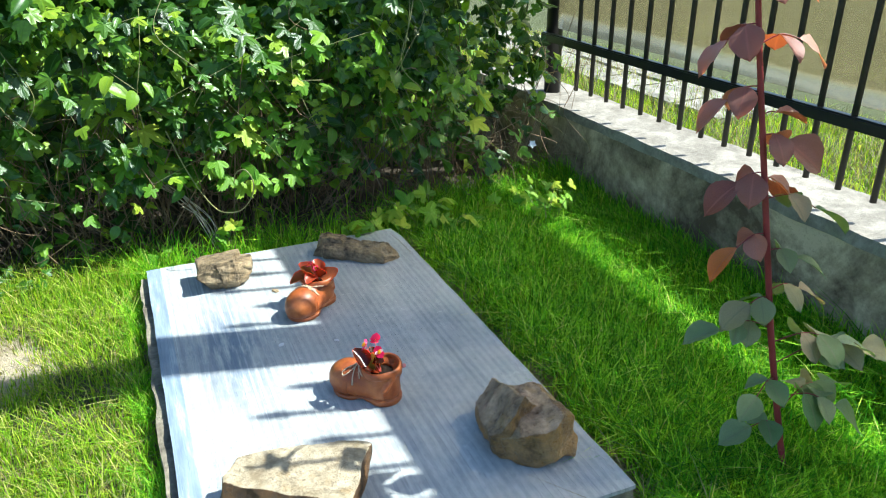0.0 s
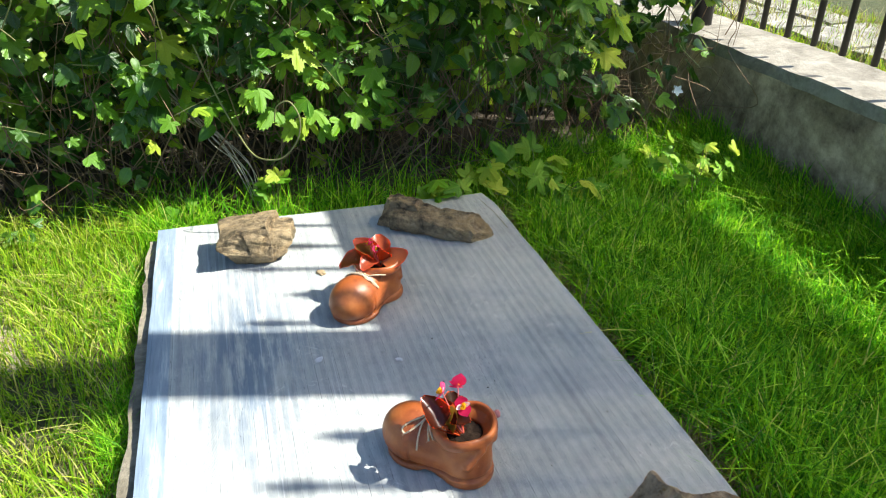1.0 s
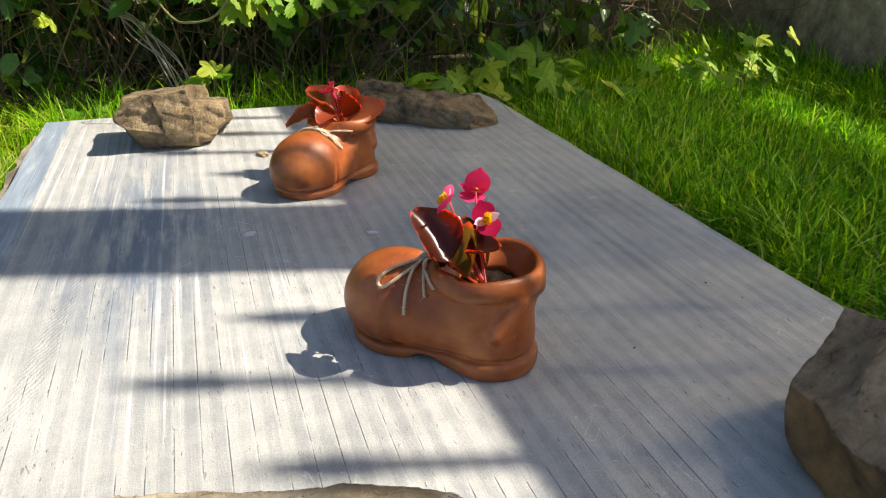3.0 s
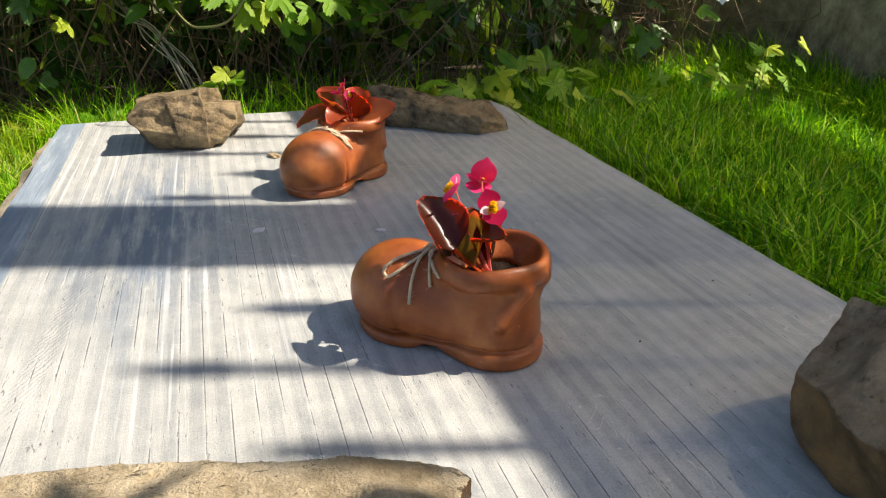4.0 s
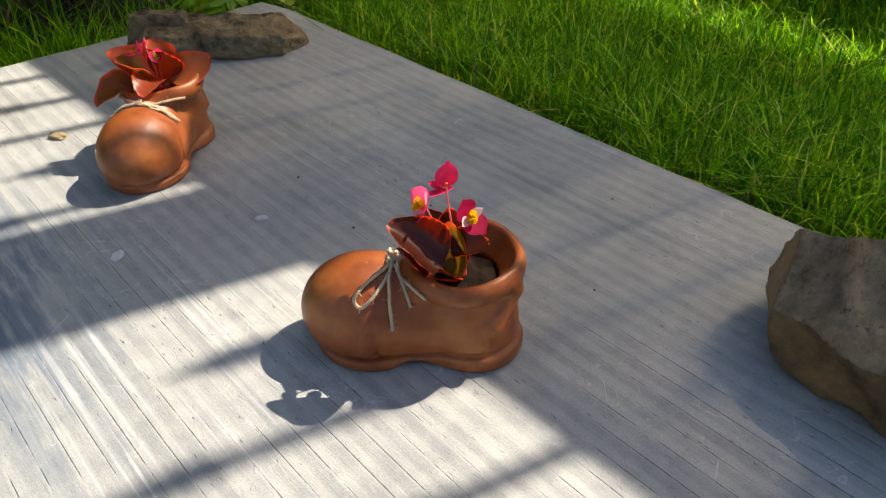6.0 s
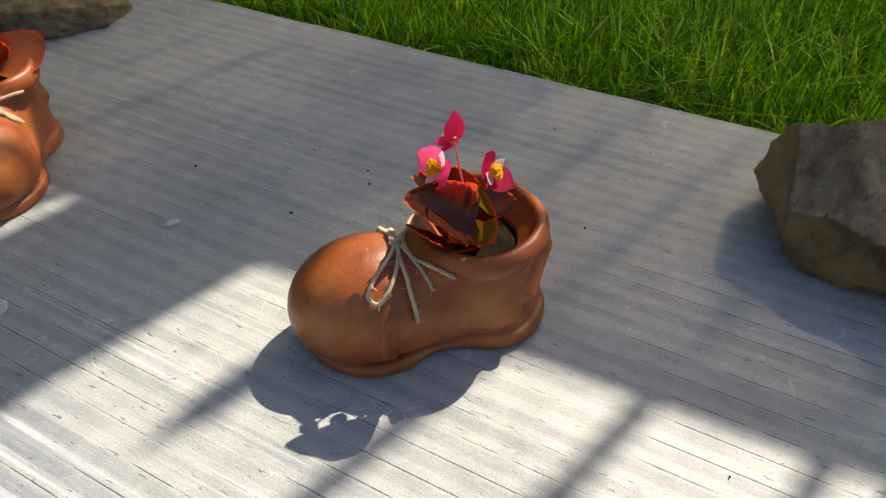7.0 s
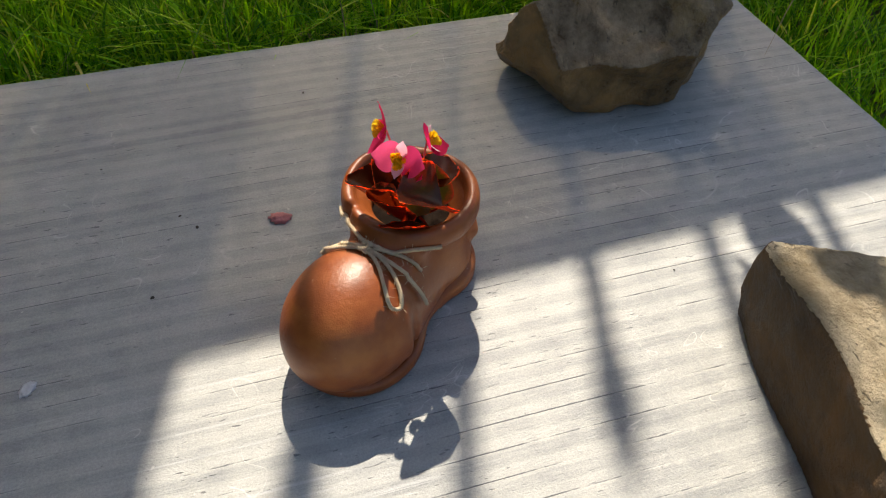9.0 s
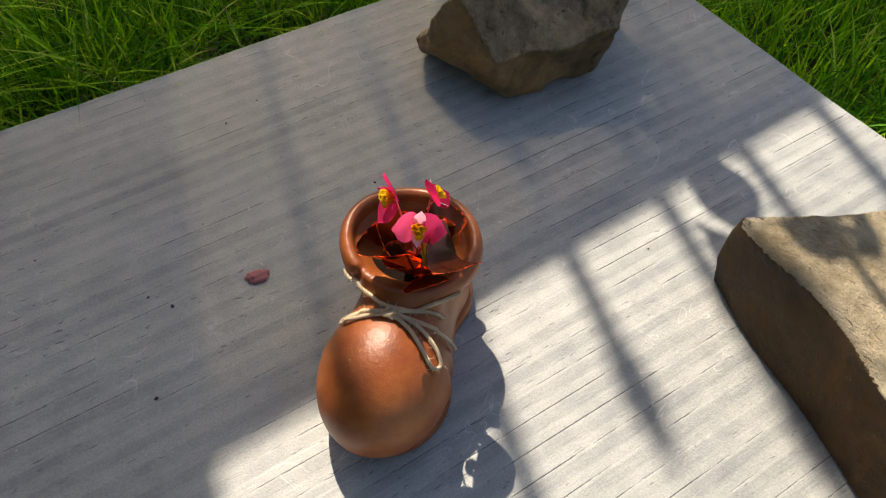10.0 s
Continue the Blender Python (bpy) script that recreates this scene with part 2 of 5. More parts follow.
def ground_material():
    m, t, b = shader("lawn_soil")
    v = coords(t)
    big, mid, fine = noisy(t, v, 2.2, 5), noisy(t, v, 30, 6, 0.7), noisy(t, v, 200, 4, 0.7)
    col = ramp(t, mid, (0.3, (0.045, 0.050, 0.016)), (0.55, (0.085, 0.095, 0.026)), (0.75, (0.20, 0.17, 0.08)))
    col = blend(t, grey(t, big, 0.45, 0.62), col, ramp(t, fine, (0.3, (0.055, 0.070, 0.018)), (0.7, (0.12, 0.13, 0.04))))
    sep = t.nodes.new("ShaderNodeSeparateXYZ")
    t.links.new(v, sep.inputs[0])
    dx = calc(t, "MULTIPLY", calc(t, "ADD", sep.outputs[0], 1.04), 1 / 0.25)
    dy = calc(t, "MULTIPLY", calc(t, "SUBTRACT", sep.outputs[1], 0.93), 1 / 0.24)
    rr = calc(t, "ADD", calc(t, "MULTIPLY", dx, dx), calc(t, "MULTIPLY", dy, dy))
    rr = calc(t, "ADD", rr, calc(t, "MULTIPLY", mid, 0.8))
    bare = ramp(t, fine, (0.3, (0.40, 0.32, 0.20)), (0.7, (0.60, 0.51, 0.35)))
    col = blend(t, grey(t, rr, 1.0, 1.6, 1, 0), col, bare)
    rim = calc(t, "SUBTRACT", calc(t, "ABSOLUTE", calc(t, "ADD", sep.outputs[0], 0.01)), calc(t, "MULTIPLY", mid, 0.07))
    along = calc(t, "MULTIPLY", grey(t, sep.outputs[1], -0.62, -0.50), grey(t, sep.outputs[1], 1.40, 1.30))
    col = blend(t, calc(t, "MULTIPLY", along, grey(t, rim, 0.56, 0.62, 1, 0)), col, ramp(t, fine, (0.3, (0.07, 0.048, 0.026)), (0.7, (0.24, 0.17, 0.095))))
    within = calc(t, "MULTIPLY", grey(t, sep.outputs[0], -2.6, -2.4), grey(t, sep.outputs[1], 3.0, 2.8))
    # brown soil below the hedge, its colour also darkened for the deep shade
    hedge_shade_soil = calc(t, "MULTIPLY", calc(t, "MULTIPLY", within, grey(t, calc(t, "ADD", sep.outputs[1], calc(t, "MULTIPLY", mid, 0.2)), 1.52, 1.64)), grey(t, sep.outputs[0], 1.45, 1.55, 1, 0))
    col = blend(t, hedge_shade_soil, col, ramp(t, fine, (0.3, (0.035, 0.024, 0.014)), (0.7, (0.11, 0.08, 0.05))))
    t.links.new(col, b.inputs["Base Color"])
    b.inputs["Roughness"].default_value = 0.95
    bump(t, b, calc(t, "ADD", mid, fine), 0.8, 0.02)
    return m


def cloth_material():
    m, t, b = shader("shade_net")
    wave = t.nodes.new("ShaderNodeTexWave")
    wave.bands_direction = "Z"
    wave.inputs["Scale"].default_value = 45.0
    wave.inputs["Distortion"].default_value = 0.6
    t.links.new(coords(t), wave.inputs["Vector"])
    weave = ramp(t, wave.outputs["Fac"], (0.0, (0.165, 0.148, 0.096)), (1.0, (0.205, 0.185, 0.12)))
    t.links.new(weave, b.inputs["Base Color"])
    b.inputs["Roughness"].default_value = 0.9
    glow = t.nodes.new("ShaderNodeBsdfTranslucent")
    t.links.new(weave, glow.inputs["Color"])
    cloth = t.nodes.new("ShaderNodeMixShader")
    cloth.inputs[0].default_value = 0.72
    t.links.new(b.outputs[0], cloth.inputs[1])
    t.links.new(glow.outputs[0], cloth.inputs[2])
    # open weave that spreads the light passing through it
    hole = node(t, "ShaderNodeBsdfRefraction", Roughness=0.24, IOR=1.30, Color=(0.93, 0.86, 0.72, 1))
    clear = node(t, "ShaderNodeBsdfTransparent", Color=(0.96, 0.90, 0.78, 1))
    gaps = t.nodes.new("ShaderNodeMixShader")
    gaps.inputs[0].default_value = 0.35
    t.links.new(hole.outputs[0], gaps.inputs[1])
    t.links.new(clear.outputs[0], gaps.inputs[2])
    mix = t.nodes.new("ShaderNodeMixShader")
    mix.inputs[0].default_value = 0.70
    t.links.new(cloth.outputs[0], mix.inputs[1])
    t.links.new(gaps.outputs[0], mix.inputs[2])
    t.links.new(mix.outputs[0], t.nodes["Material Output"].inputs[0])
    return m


SHEET = sheet_material()
TERRA = terracotta_material()
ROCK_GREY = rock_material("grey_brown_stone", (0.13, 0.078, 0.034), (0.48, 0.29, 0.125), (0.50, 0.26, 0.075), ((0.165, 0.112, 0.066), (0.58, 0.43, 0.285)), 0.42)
ROCK_BROWN = rock_material("brown_stone", (0.062, 0.044, 0.024), (0.46, 0.345, 0.195))
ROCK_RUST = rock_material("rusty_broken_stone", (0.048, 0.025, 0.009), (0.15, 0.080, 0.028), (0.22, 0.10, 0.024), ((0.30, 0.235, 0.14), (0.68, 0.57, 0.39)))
WALL_CON = concrete_material("stained_concrete", (0.105, 0.072, 0.040), (0.56, 0.44, 0.29), 0.9)
CAP_CON = concrete_material("rough_mortar", (0.16, 0.138, 0.105), (0.34, 0.305, 0.245), 2.0)
BASE_CON = concrete_material("earthy_concrete", (0.10, 0.085, 0.058), (0.27, 0.235, 0.17), 3.0)
PAVING = concrete_material("pale_paving_stone", (0.17, 0.155, 0.12), (0.38, 0.35, 0.30), 2.5)
IRON = plain("black_iron_paint", (0.012, 0.012, 0.013), 0.38, 0.4, 60, 0.25)
RUSTY = plain("worn_iron_bar", (0.035, 0.030, 0.024), 0.6, 0.6, 60, 0.4)
TWINE = plain("jute_twine", (0.66, 0.54, 0.37), 0.9, 0.35, 300, 0.5, 0.0, 0.0006)
POTSOIL = plain("potting_soil", (0.016, 0.010, 0.007), 0.95, 0.7, 260, 1.0, 0.0, 0.004)
POTSOIL.node_tree.nodes["Principled BSDF"].inputs["Specular IOR Level"].default_value = 0.08
TWIG = plain("dry_twig", (0.19, 0.125, 0.070), 0.85, 0.45, 120, 0.4)
PALE_TWIG = plain("pale_dead_stem", (0.44, 0.37, 0.29), 0.8, 0.3, 120, 0.4)
VINE = plain("olive_vine", (0.20, 0.20, 0.07), 0.6, 0.3, 90, 0.3)
ROSE_STEM = plain("red_rose_stem", (0.24, 0.030, 0.034), 0.5, 0.3, 90, 0.2)
CASTER_WOOD = plain("grey_timber", (0.22, 0.20, 0.17), 0.85, 0.3, 40, 0.5)
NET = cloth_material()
GROUND = ground_material()
LEAF = leaf_material("hedge_leaf", ((0.0, (0.018, 0.056, 0.006)), (0.5, (0.052, 0.140, 0.010)), (0.8, (0.13, 0.26, 0.018)), (1.0, (0.30, 0.42, 0.03))), (1.9, 1.6, 0.5), (0.12, 0.24, 0.06), 0.33, 0.30, 0.50)
YOUNG = leaf_material("young_leaf", ((0.0, (0.10, 0.25, 0.016)), (0.6, (0.20, 0.38, 0.022)), (1.0, (0.40, 0.48, 0.04))), (1.5, 1.4, 0.4), (0.34, 0.45, 0.10), 0.45, 0.4, 0.25)
GRASS = leaf_material("grass_blade", ((0.0, (0.040, 0.15, 0.006)), (0.35, (0.115, 0.35, 0.010)), (0.75, (0.30, 0.60, 0.022)), (0.94, (0.46, 0.70, 0.05)), (1.0, (0.66, 0.60, 0.22))), (1.5, 1.35, 0.3), None, 0.45, 0.5, 0.12)
# yellower worn blades, with the brightness of full sun also put into their colour
GRASS_SUNNY = leaf_material("sunny_grass_blade", ((0.0, (0.09, 0.21, 0.010)), (0.4, (0.25, 0.44, 0.018)), (0.75, (0.42, 0.55, 0.04)), (1.0, (0.62, 0.56, 0.22))), (1.4, 1.3, 0.35), None, 0.45, 0.5, 0.12)
DRY = leaf_material("dry_grass", ((0.0, (0.20, 0.16, 0.07)), (0.6, (0.30, 0.26, 0.12)), (1.0, (0.14, 0.17, 0.04))), (1.2, 1.1, 0.8), None, 0.6, 0.2)
ROSE_RED = leaf_material("bronze_rose_leaf", ((0.0, (0.22, 0.095, 0.075)), (0.6, (0.36, 0.19, 0.155)), (0.85, (0.45, 0.26, 0.21)), (1.0, (0.52, 0.18, 0.04))), (2.0, 0.9, 0.25), (0.40, 0.18, 0.15), 0.33, 0.3)
ROSE_GREEN = leaf_material("rose_leaf", ((0.0, (0.12, 0.20, 0.075)), (0.6, (0.23, 0.28, 0.14)), (1.0, (0.36, 0.27, 0.17))), (1.4, 1.4, 0.6), (0.2, 0.2, 0.12), 0.4, 0.3)
BEGONIA = leaf_material("begonia_leaf", ((0.0, (0.030, 0.016, 0.007)), (0.5, (0.048, 0.014, 0.007)), (1.0, (0.085, 0.018, 0.009))), (4.5, 0.8, 0.25), None, 0.26, 0.38, 0.42, 0.45, (0.66, 0.12, 0.03), 0.93)
BEGONIA_GREEN = leaf_material("begonia_green_leaf", ((0.0, (0.12, 0.13, 0.02)), (0.35, (0.24, 0.06, 0.02)), (0.7, (0.40, 0.08, 0.035)), (1.0, (0.38, 0.27, 0.045))), (2.0, 0.9, 0.3), None, 0.32, 0.45, 0.35, 0.45, (0.60, 0.10, 0.05), 0.78)
BEGONIA_RIM = leaf_material("begonia_stalk", ((0.0, (0.42, 0.07, 0.025)), (1.0, (0.55, 0.12, 0.03))), (1.6, 0.8, 0.4), None, 0.35, 0.5)
PETAL = leaf_material("pink_petal", ((0.0, (0.93, 0.022, 0.14)), (0.6, (0.95, 0.05, 0.21)), (1.0, (0.96, 0.12, 0.30))), (1.02, 1.0, 1.0), (0.96, 0.34, 0.47), 0.4, 0.78, 0.2, 0.1)
PETAL_STALK = leaf_material("pale_flower_stalk", ((0.0, (0.85, 0.20, 0.22)), (1.0, (0.88, 0.34, 0.34))), (1.0, 0.8, 0.8), None, 0.4, 0.5)
PETAL_PALE = leaf_material("pale_pink_petal", ((0.0, (0.90, 0.58, 0.68)), (1.0, (0.92, 0.78, 0.83))), (1.1, 0.9, 1.0), (0.92, 0.25, 0.40), 0.4, 0.5, 0.3, 0.1)
STAMEN = leaf_material("yellow_stamen", ((0.0, (0.95, 0.58, 0.02)), (1.0, (0.95, 0.72, 0.05))), (1.0, 1.0, 0.5), None, 0.6, 0.5)
WHITE_PETAL = plain("white_petal", (0.8, 0.8, 0.78), 0.6, 0.05, 100, 0.1)


# ---- mesh helpers ----
def link(name, me, material, parent=None, label="", smooth=False):
    if material and not me.materials:
        me.materials.append(material)
    if smooth:
        me.polygons.foreach_set("use_smooth", [True] * len(me.polygons))
    ob = new(name, me)
    if parent:
        ob.parent = parent
    return tagged(ob, label)


def part(name, bm, material, parent=None, label="", smooth=False):
    me = bpy.data.meshes.new(name)
    bmesh.ops.recalc_face_normals(bm, faces=bm.faces)
    bm.to_mesh(me)
    bm.free()
    return link(name, me, material, parent, label, smooth)


def mesh(name, verts, faces, vein=None):
    """A mesh from arrays of points and of triangles or quads."""
    verts, faces = np.asarray(verts, dtype=np.float32), np.asarray(faces, dtype=np.int32)
    me = bpy.data.meshes.new(name)
    k = faces.shape[1]
    me.vertices.add(len(verts))
    me.vertices.foreach_set("co", verts.ravel())
    me.loops.add(faces.size)
    me.loops.foreach_set("vertex_index", faces.ravel())
    me.polygons.add(len(faces))
    me.polygons.foreach_set("loop_start", np.arange(0, faces.size, k, dtype=np.int32))
    if vein is not None:
        me.attributes.new("vein", "FLOAT", "POINT").data.foreach_set("value", np.asarray(vein, dtype=np.float32))
    me.update(calc_edges=True)
    me.validate()
    return me


def empty(name, at=(0, 0, 0), turn=0.0):
    ob = new(name)
    ob.empty_display_size = 0.05
    ob.matrix_basis = pose(*at, 0, 0, turn)
    return ob


def box(size, at=(0, 0, 0), bevel=0.0, segments=2):
    bm = bmesh.new()
    bmesh.ops.create_cube(bm, size=1, matrix=Matrix.Translation(at) @ Matrix.Diagonal((*size, 1)))
    if bevel:
        bmesh.ops.bevel(bm, geom=bm.edges[:], offset=bevel, segments=segments, affect="EDGES")
    return bm


def smooth_path(points, steps=8):
    """Points along a Catmull-Rom curve through the given ones."""
    p = [Vector(q) for q in points]
    p = [p[0] * 2 - p[1]] + p + [p[-1] * 2 - p[-2]]
    out = []
    for i in range(1, len(p) - 2):
        for s in range(steps):
            u = s / steps
            a, b, c, d = p[i - 1:i + 3]
            out.append(0.5 * (2 * b + (c - a) * u + (2 * a - 5 * b + 4 * c - d) * u * u + (3 * b - a - 3 * c + d) * u ** 3))
    return out + [p[-2]]


def tube_arrays(path, radius, sides=6, twist=0.0, taper=1.0, offset=0.0, phase=0.0):
    n = len(path)
    verts, faces = [], []
    tangent = [(path[min(i + 1, n - 1)] - path[max(i - 1, 0)]).normalized() for i in range(n)]
    ref = Vector((0.31, 0.2, 0.93)).normalized()
    run = 0.0
    side = ref.cross(tangent[0]).normalized()
    for i, q in enumerate(path):
        if i:
            run += (q - path[i - 1]).length
        side = (side - tangent[i] * side.dot(tangent[i])).normalized()
        other = tangent[i].cross(side)
        r = radius * (1 + (taper - 1) * i / max(1, n - 1))
        a0 = twist * run + phase
        mid = q + (side * math.cos(a0) + other * math.sin(a0)) * offset
        for s in range(sides):
            a = 2 * math.pi * s / sides
            verts.append(mid + (side * math.cos(a) + other * math.sin(a)) * r)
        if i:
            for s in range(sides):
                b, e = (i - 1) * sides, i * sides
                faces.append((b + s, b + (s + 1) % sides, e + (s + 1) % sides, e + s))
    return np.array([v[:] for v in verts]), np.array(faces)


def joined(pieces):
    verts, faces, base = [], [], 0
    for v, f in pieces:
        verts.append(v)
        faces.append(f + base)
        base += len(v)
    return np.concatenate(verts), np.concatenate(faces)


def tube(name, points, radius, material, parent=None, sides=6, taper=1.0, steps=8, label=""):
    v, f = tube_arrays(smooth_path(points, steps), radius, sides, taper=taper)
    return link(name, mesh(name, v, f), material, parent, label, True)


def twine(name, points, radius, parent, steps=10, skin=None, gap=0.0):
    """A three-strand cord; skin: a surface that it lies on, gap: how far above it."""
    path = smooth_path(points, steps)
    dense = [a.lerp(b, u / 3) for a, b in zip(path, path[1:]) for u in range(3)] + [path[-1]]
    if skin:
        for i, p in enumerate(dense):
            place, normal, _, _ = skin.find_nearest(p)
            clear = radius * 0.95 + gap
            off = (p - place).dot(normal)
            if off < clear or clear + 0.002 < off < 0.016:
                dense[i] = place + normal * clear
        for turn in range(3):
            dense = [dense[0]] + [(a + b * 2 + c) / 4 for a, b, c in zip(dense, dense[1:], dense[2:])] + [dense[-1]]
    radius *= 1.22
    strands = [tube_arrays(dense, radius * 0.52, 5, twist=1250, offset=radius * 0.56, phase=p) for p in (0, 2.1, 4.2)]
    r = random.Random(len(dense))
    for k in range(len(dense) // 3):
        p = dense[r.randrange(len(dense))]
        d = Vector((r.gauss(0, 1), r.gauss(0, 1), r.gauss(0.2, 0.8))).normalized()
        bend = Vector((r.gauss(0, 1), r.gauss(0, 1), r.gauss(0, 1))) * 0.0015
        strands.append(tube_arrays([p, p + d * 0.0022, p + d * r.uniform(0.003, 0.0055) + bend], 0.00016, 3))
    return link(name, mesh(name, *joined(strands)), TWINE, parent, "", True)


def surface_net(field, lo, step):
    """The zero surface of a 3D array of distances, as points and quads."""
    nx, ny, nz = field.shape
    inside = field < 0
    corner = [(i, j, k) for i in (0, 1) for j in (0, 1) for k in (0, 1)]
    view = lambda a, c: a[c[0]:nx - 1 + c[0], c[1]:ny - 1 + c[1], c[2]:nz - 1 + c[2]]
    count = sum(view(inside, c).astype(int) for c in corner)
    cell = (count > 0) & (count < 8)
    total = np.zeros(cell.shape + (3,))
    weight = np.zeros(cell.shape)
    for a in corner:
        for ax in range(3):
            if a[ax]:
                continue
            b = list(a)
            b[ax] = 1
            fa, fb = view(field, a), view(field, b)
            cross = (fa < 0) != (fb < 0)
            u = np.where(cross, fa / np.where(cross, fa - fb, 1), 0)
            for d in range(3):
                total[..., d] += np.where(cross, a[d] + (u if d == ax else 0), 0)
            weight += cross
    index = -np.ones(cell.shape, dtype=int)
    where = np.argwhere(cell)
    index[cell] = np.arange(len(where))
    points = np.array(lo) + step * (where + total[cell] / weight[cell][:, None])
    quads = []
    for ax in range(3):
        u, w = [d for d in range(3) if d != ax]
        sl_a = [slice(1, -1)] * 3
        sl_a[ax] = slice(0, -1)
        sl_b = list(sl_a)
        sl_b[ax] = slice(1, None)
        a, b = inside[tuple(sl_a)], inside[tuple(sl_b)]
        at = np.argwhere(a != b)
        flip = a[a != b]
        base = at + 1
        base[:, ax] -= 1
        corners = []
        for du, dw in ((1, 1), (0, 1), (0, 0), (1, 0)):
            c = base.copy()
            c[:, u] -= du
            c[:, w] -= dw
            corners.append(index[c[:, 0], c[:, 1], c[:, 2]])
        q = np.stack(corners, 1)
        if ax == 1:
            flip = ~flip
        quads.append(np.where(flip[:, None], q, q[:, ::-1]))
    return points, np.concatenate(quads)


# ---- leaves ----
def lobed_leaf(lobes, spread, width=1.0, fold=0.25, droop=0.25, steps=26, cut=0.42):
    """Points, triangles and vein values of a toothed leaf of length about 1, stalk at the origin, tip towards +y.
    lobes: the angle and length of each lobe."""
    end = lobes[-1][0] + 28
    ring = []
    for k in range(steps + 1):
        a = -end + 2 * end * k / steps
        r = max(size * (1 - 0.5 * (abs(a - at) / spread) ** 1.6) for at, size in lobes)
        near = min(abs(a - at) for at, _ in lobes)
        r = max(r, cut) * (1.05 if k % 2 else 0.93)
        ring.append((a, r, 1.0 if near <= end / steps else 0.0))
    n = len(ring)
    rim = np.array([(r * 0.86 * math.sin(radians(a)) * width, 0.14 + r * 0.86 * math.cos(radians(a)), 0) for a, r, _ in ring])
    hub = np.array([(0, 0.14, 0)])
    vein = np.array([v for _, _, v in ring])
    pts = np.concatenate((hub, hub + (rim - hub) * 0.55, rim))
    ridge = np.concatenate(([0], np.where(vein > 0, 0.012, -0.022), np.where(vein > 0, 0.0, -0.012)))
    pts[:, 2] = -0.5 * fold * np.abs(pts[:, 0]) - 0.5 * droop * np.clip(pts[:, 1], 0, None) ** 2 + ridge
    f = []
    for i in range(n - 1):
        a, b, c, d = 1 + i, 2 + i, 1 + n + i, 2 + n + i
        f += [(0, b, a), (a, b, d), (a, d, c)]
    return pts, np.array(f), np.concatenate(([1.0], vein, vein * 0.95))


def oval_leaf(width, fold=0.3, droop=0.3, rows=6, tip=0.8, wave=0.0):
    pts, vein, f = [], [], []
    for i in range(rows + 1):
        u = i / rows
        w = width * math.sin(math.pi * u ** tip) ** 0.75 if 0 < i < rows else 0.012
        for s in (-1, -0.5, 0, 0.5, 1):
            z = fold * abs(s * w) - droop * u * u + wave * math.sin(i * 2.4) * abs(s)
            pts.append((s * w, u + (0.0 if s == 0 else -0.03 * abs(s)), z))
            vein.append(1.0 if s == 0 else 0.0)
    for i in range(rows):
        for s in range(4):
            a = i * 5 + s
            f += [(a, a + 1, a + 6), (a, a + 6, a + 5)]
    return np.array(pts), np.array(f), np.array(vein)


FIVE = ((-118, 0.62), (-58, 0.86), (0, 1.0), (58, 0.86), (118, 0.62))
THREE = ((-62, 0.74), (0, 1.0), (62, 0.74))
HOP = [lobed_leaf(FIVE, 34), lobed_leaf(FIVE, 30, 0.9, 0.45, 0.4), lobed_leaf(THREE, 38, 0.95, 0.2, 0.2, 22), lobed_leaf(THREE, 33, 0.85, 0.55, 0.5, 22),
       lobed_leaf(((0, 1.0),), 60, 0.8, 0.35, 0.3, 16, 0.5)]
HOP_FINE = [lobed_leaf(FIVE, 30, 1.0, 0.3, 0.3, 58, 0.36), lobed_leaf(FIVE, 27, 0.9, 0.5, 0.4, 58, 0.34), lobed_leaf(THREE, 34, 0.95, 0.25, 0.25, 46, 0.36), lobed_leaf(THREE, 30, 0.85, 0.5, 0.5, 46, 0.34)]
ROUGH = [lobed_leaf(THREE, 36, 1.0, 0.3, 0.3, 10)]
OVAL = [oval_leaf(0.30), oval_leaf(0.26, 0.5, 0.15), oval_leaf(0.34, 0.15, 0.45)]


def scatter(name, shapes, poses, material, parent=None, label=""):
    """Many leaves joined into one mesh."""
    verts, faces, veins, base = [], [], [], 0
    for i, m in enumerate(poses):
        v, f, a = shapes[i % len(shapes)]
        m = np.array(m)
        verts.append(v @ m[:3, :3].T + m[:3, 3])
        faces.append(f + base)
        veins.append(a)
        base += len(v)
    me = mesh(name, np.concatenate(verts), np.concatenate(faces), np.concatenate(veins))
    ob = link(name, me, material, parent, label)
    return tagged(ob, kind="stuff")


def leaf_meshes(shapes, name="leaf"):
    return [mesh(name, v, f, a) for v, f, a in shapes]


def leaf_pose(at, facing, size, spin=0.0, hang=0.0):
    """A leaf at a place, its face turned towards facing, its tip down."""
    n = Vector(facing).normalized()
    down = Vector((0, 0, -1)) - n * Vector((0, 0, -1)).dot(n)
    if down.length < 0.05:
        down = Vector((0, 1, 0))
    down.normalize()
    x = down.cross(n)
    m = Matrix((x, down, n)).transposed().to_4x4()
    return Matrix.Translation(at) @ m @ pose(0, 0, 0, hang, 0, spin) @ Matrix.Scale(size, 4)


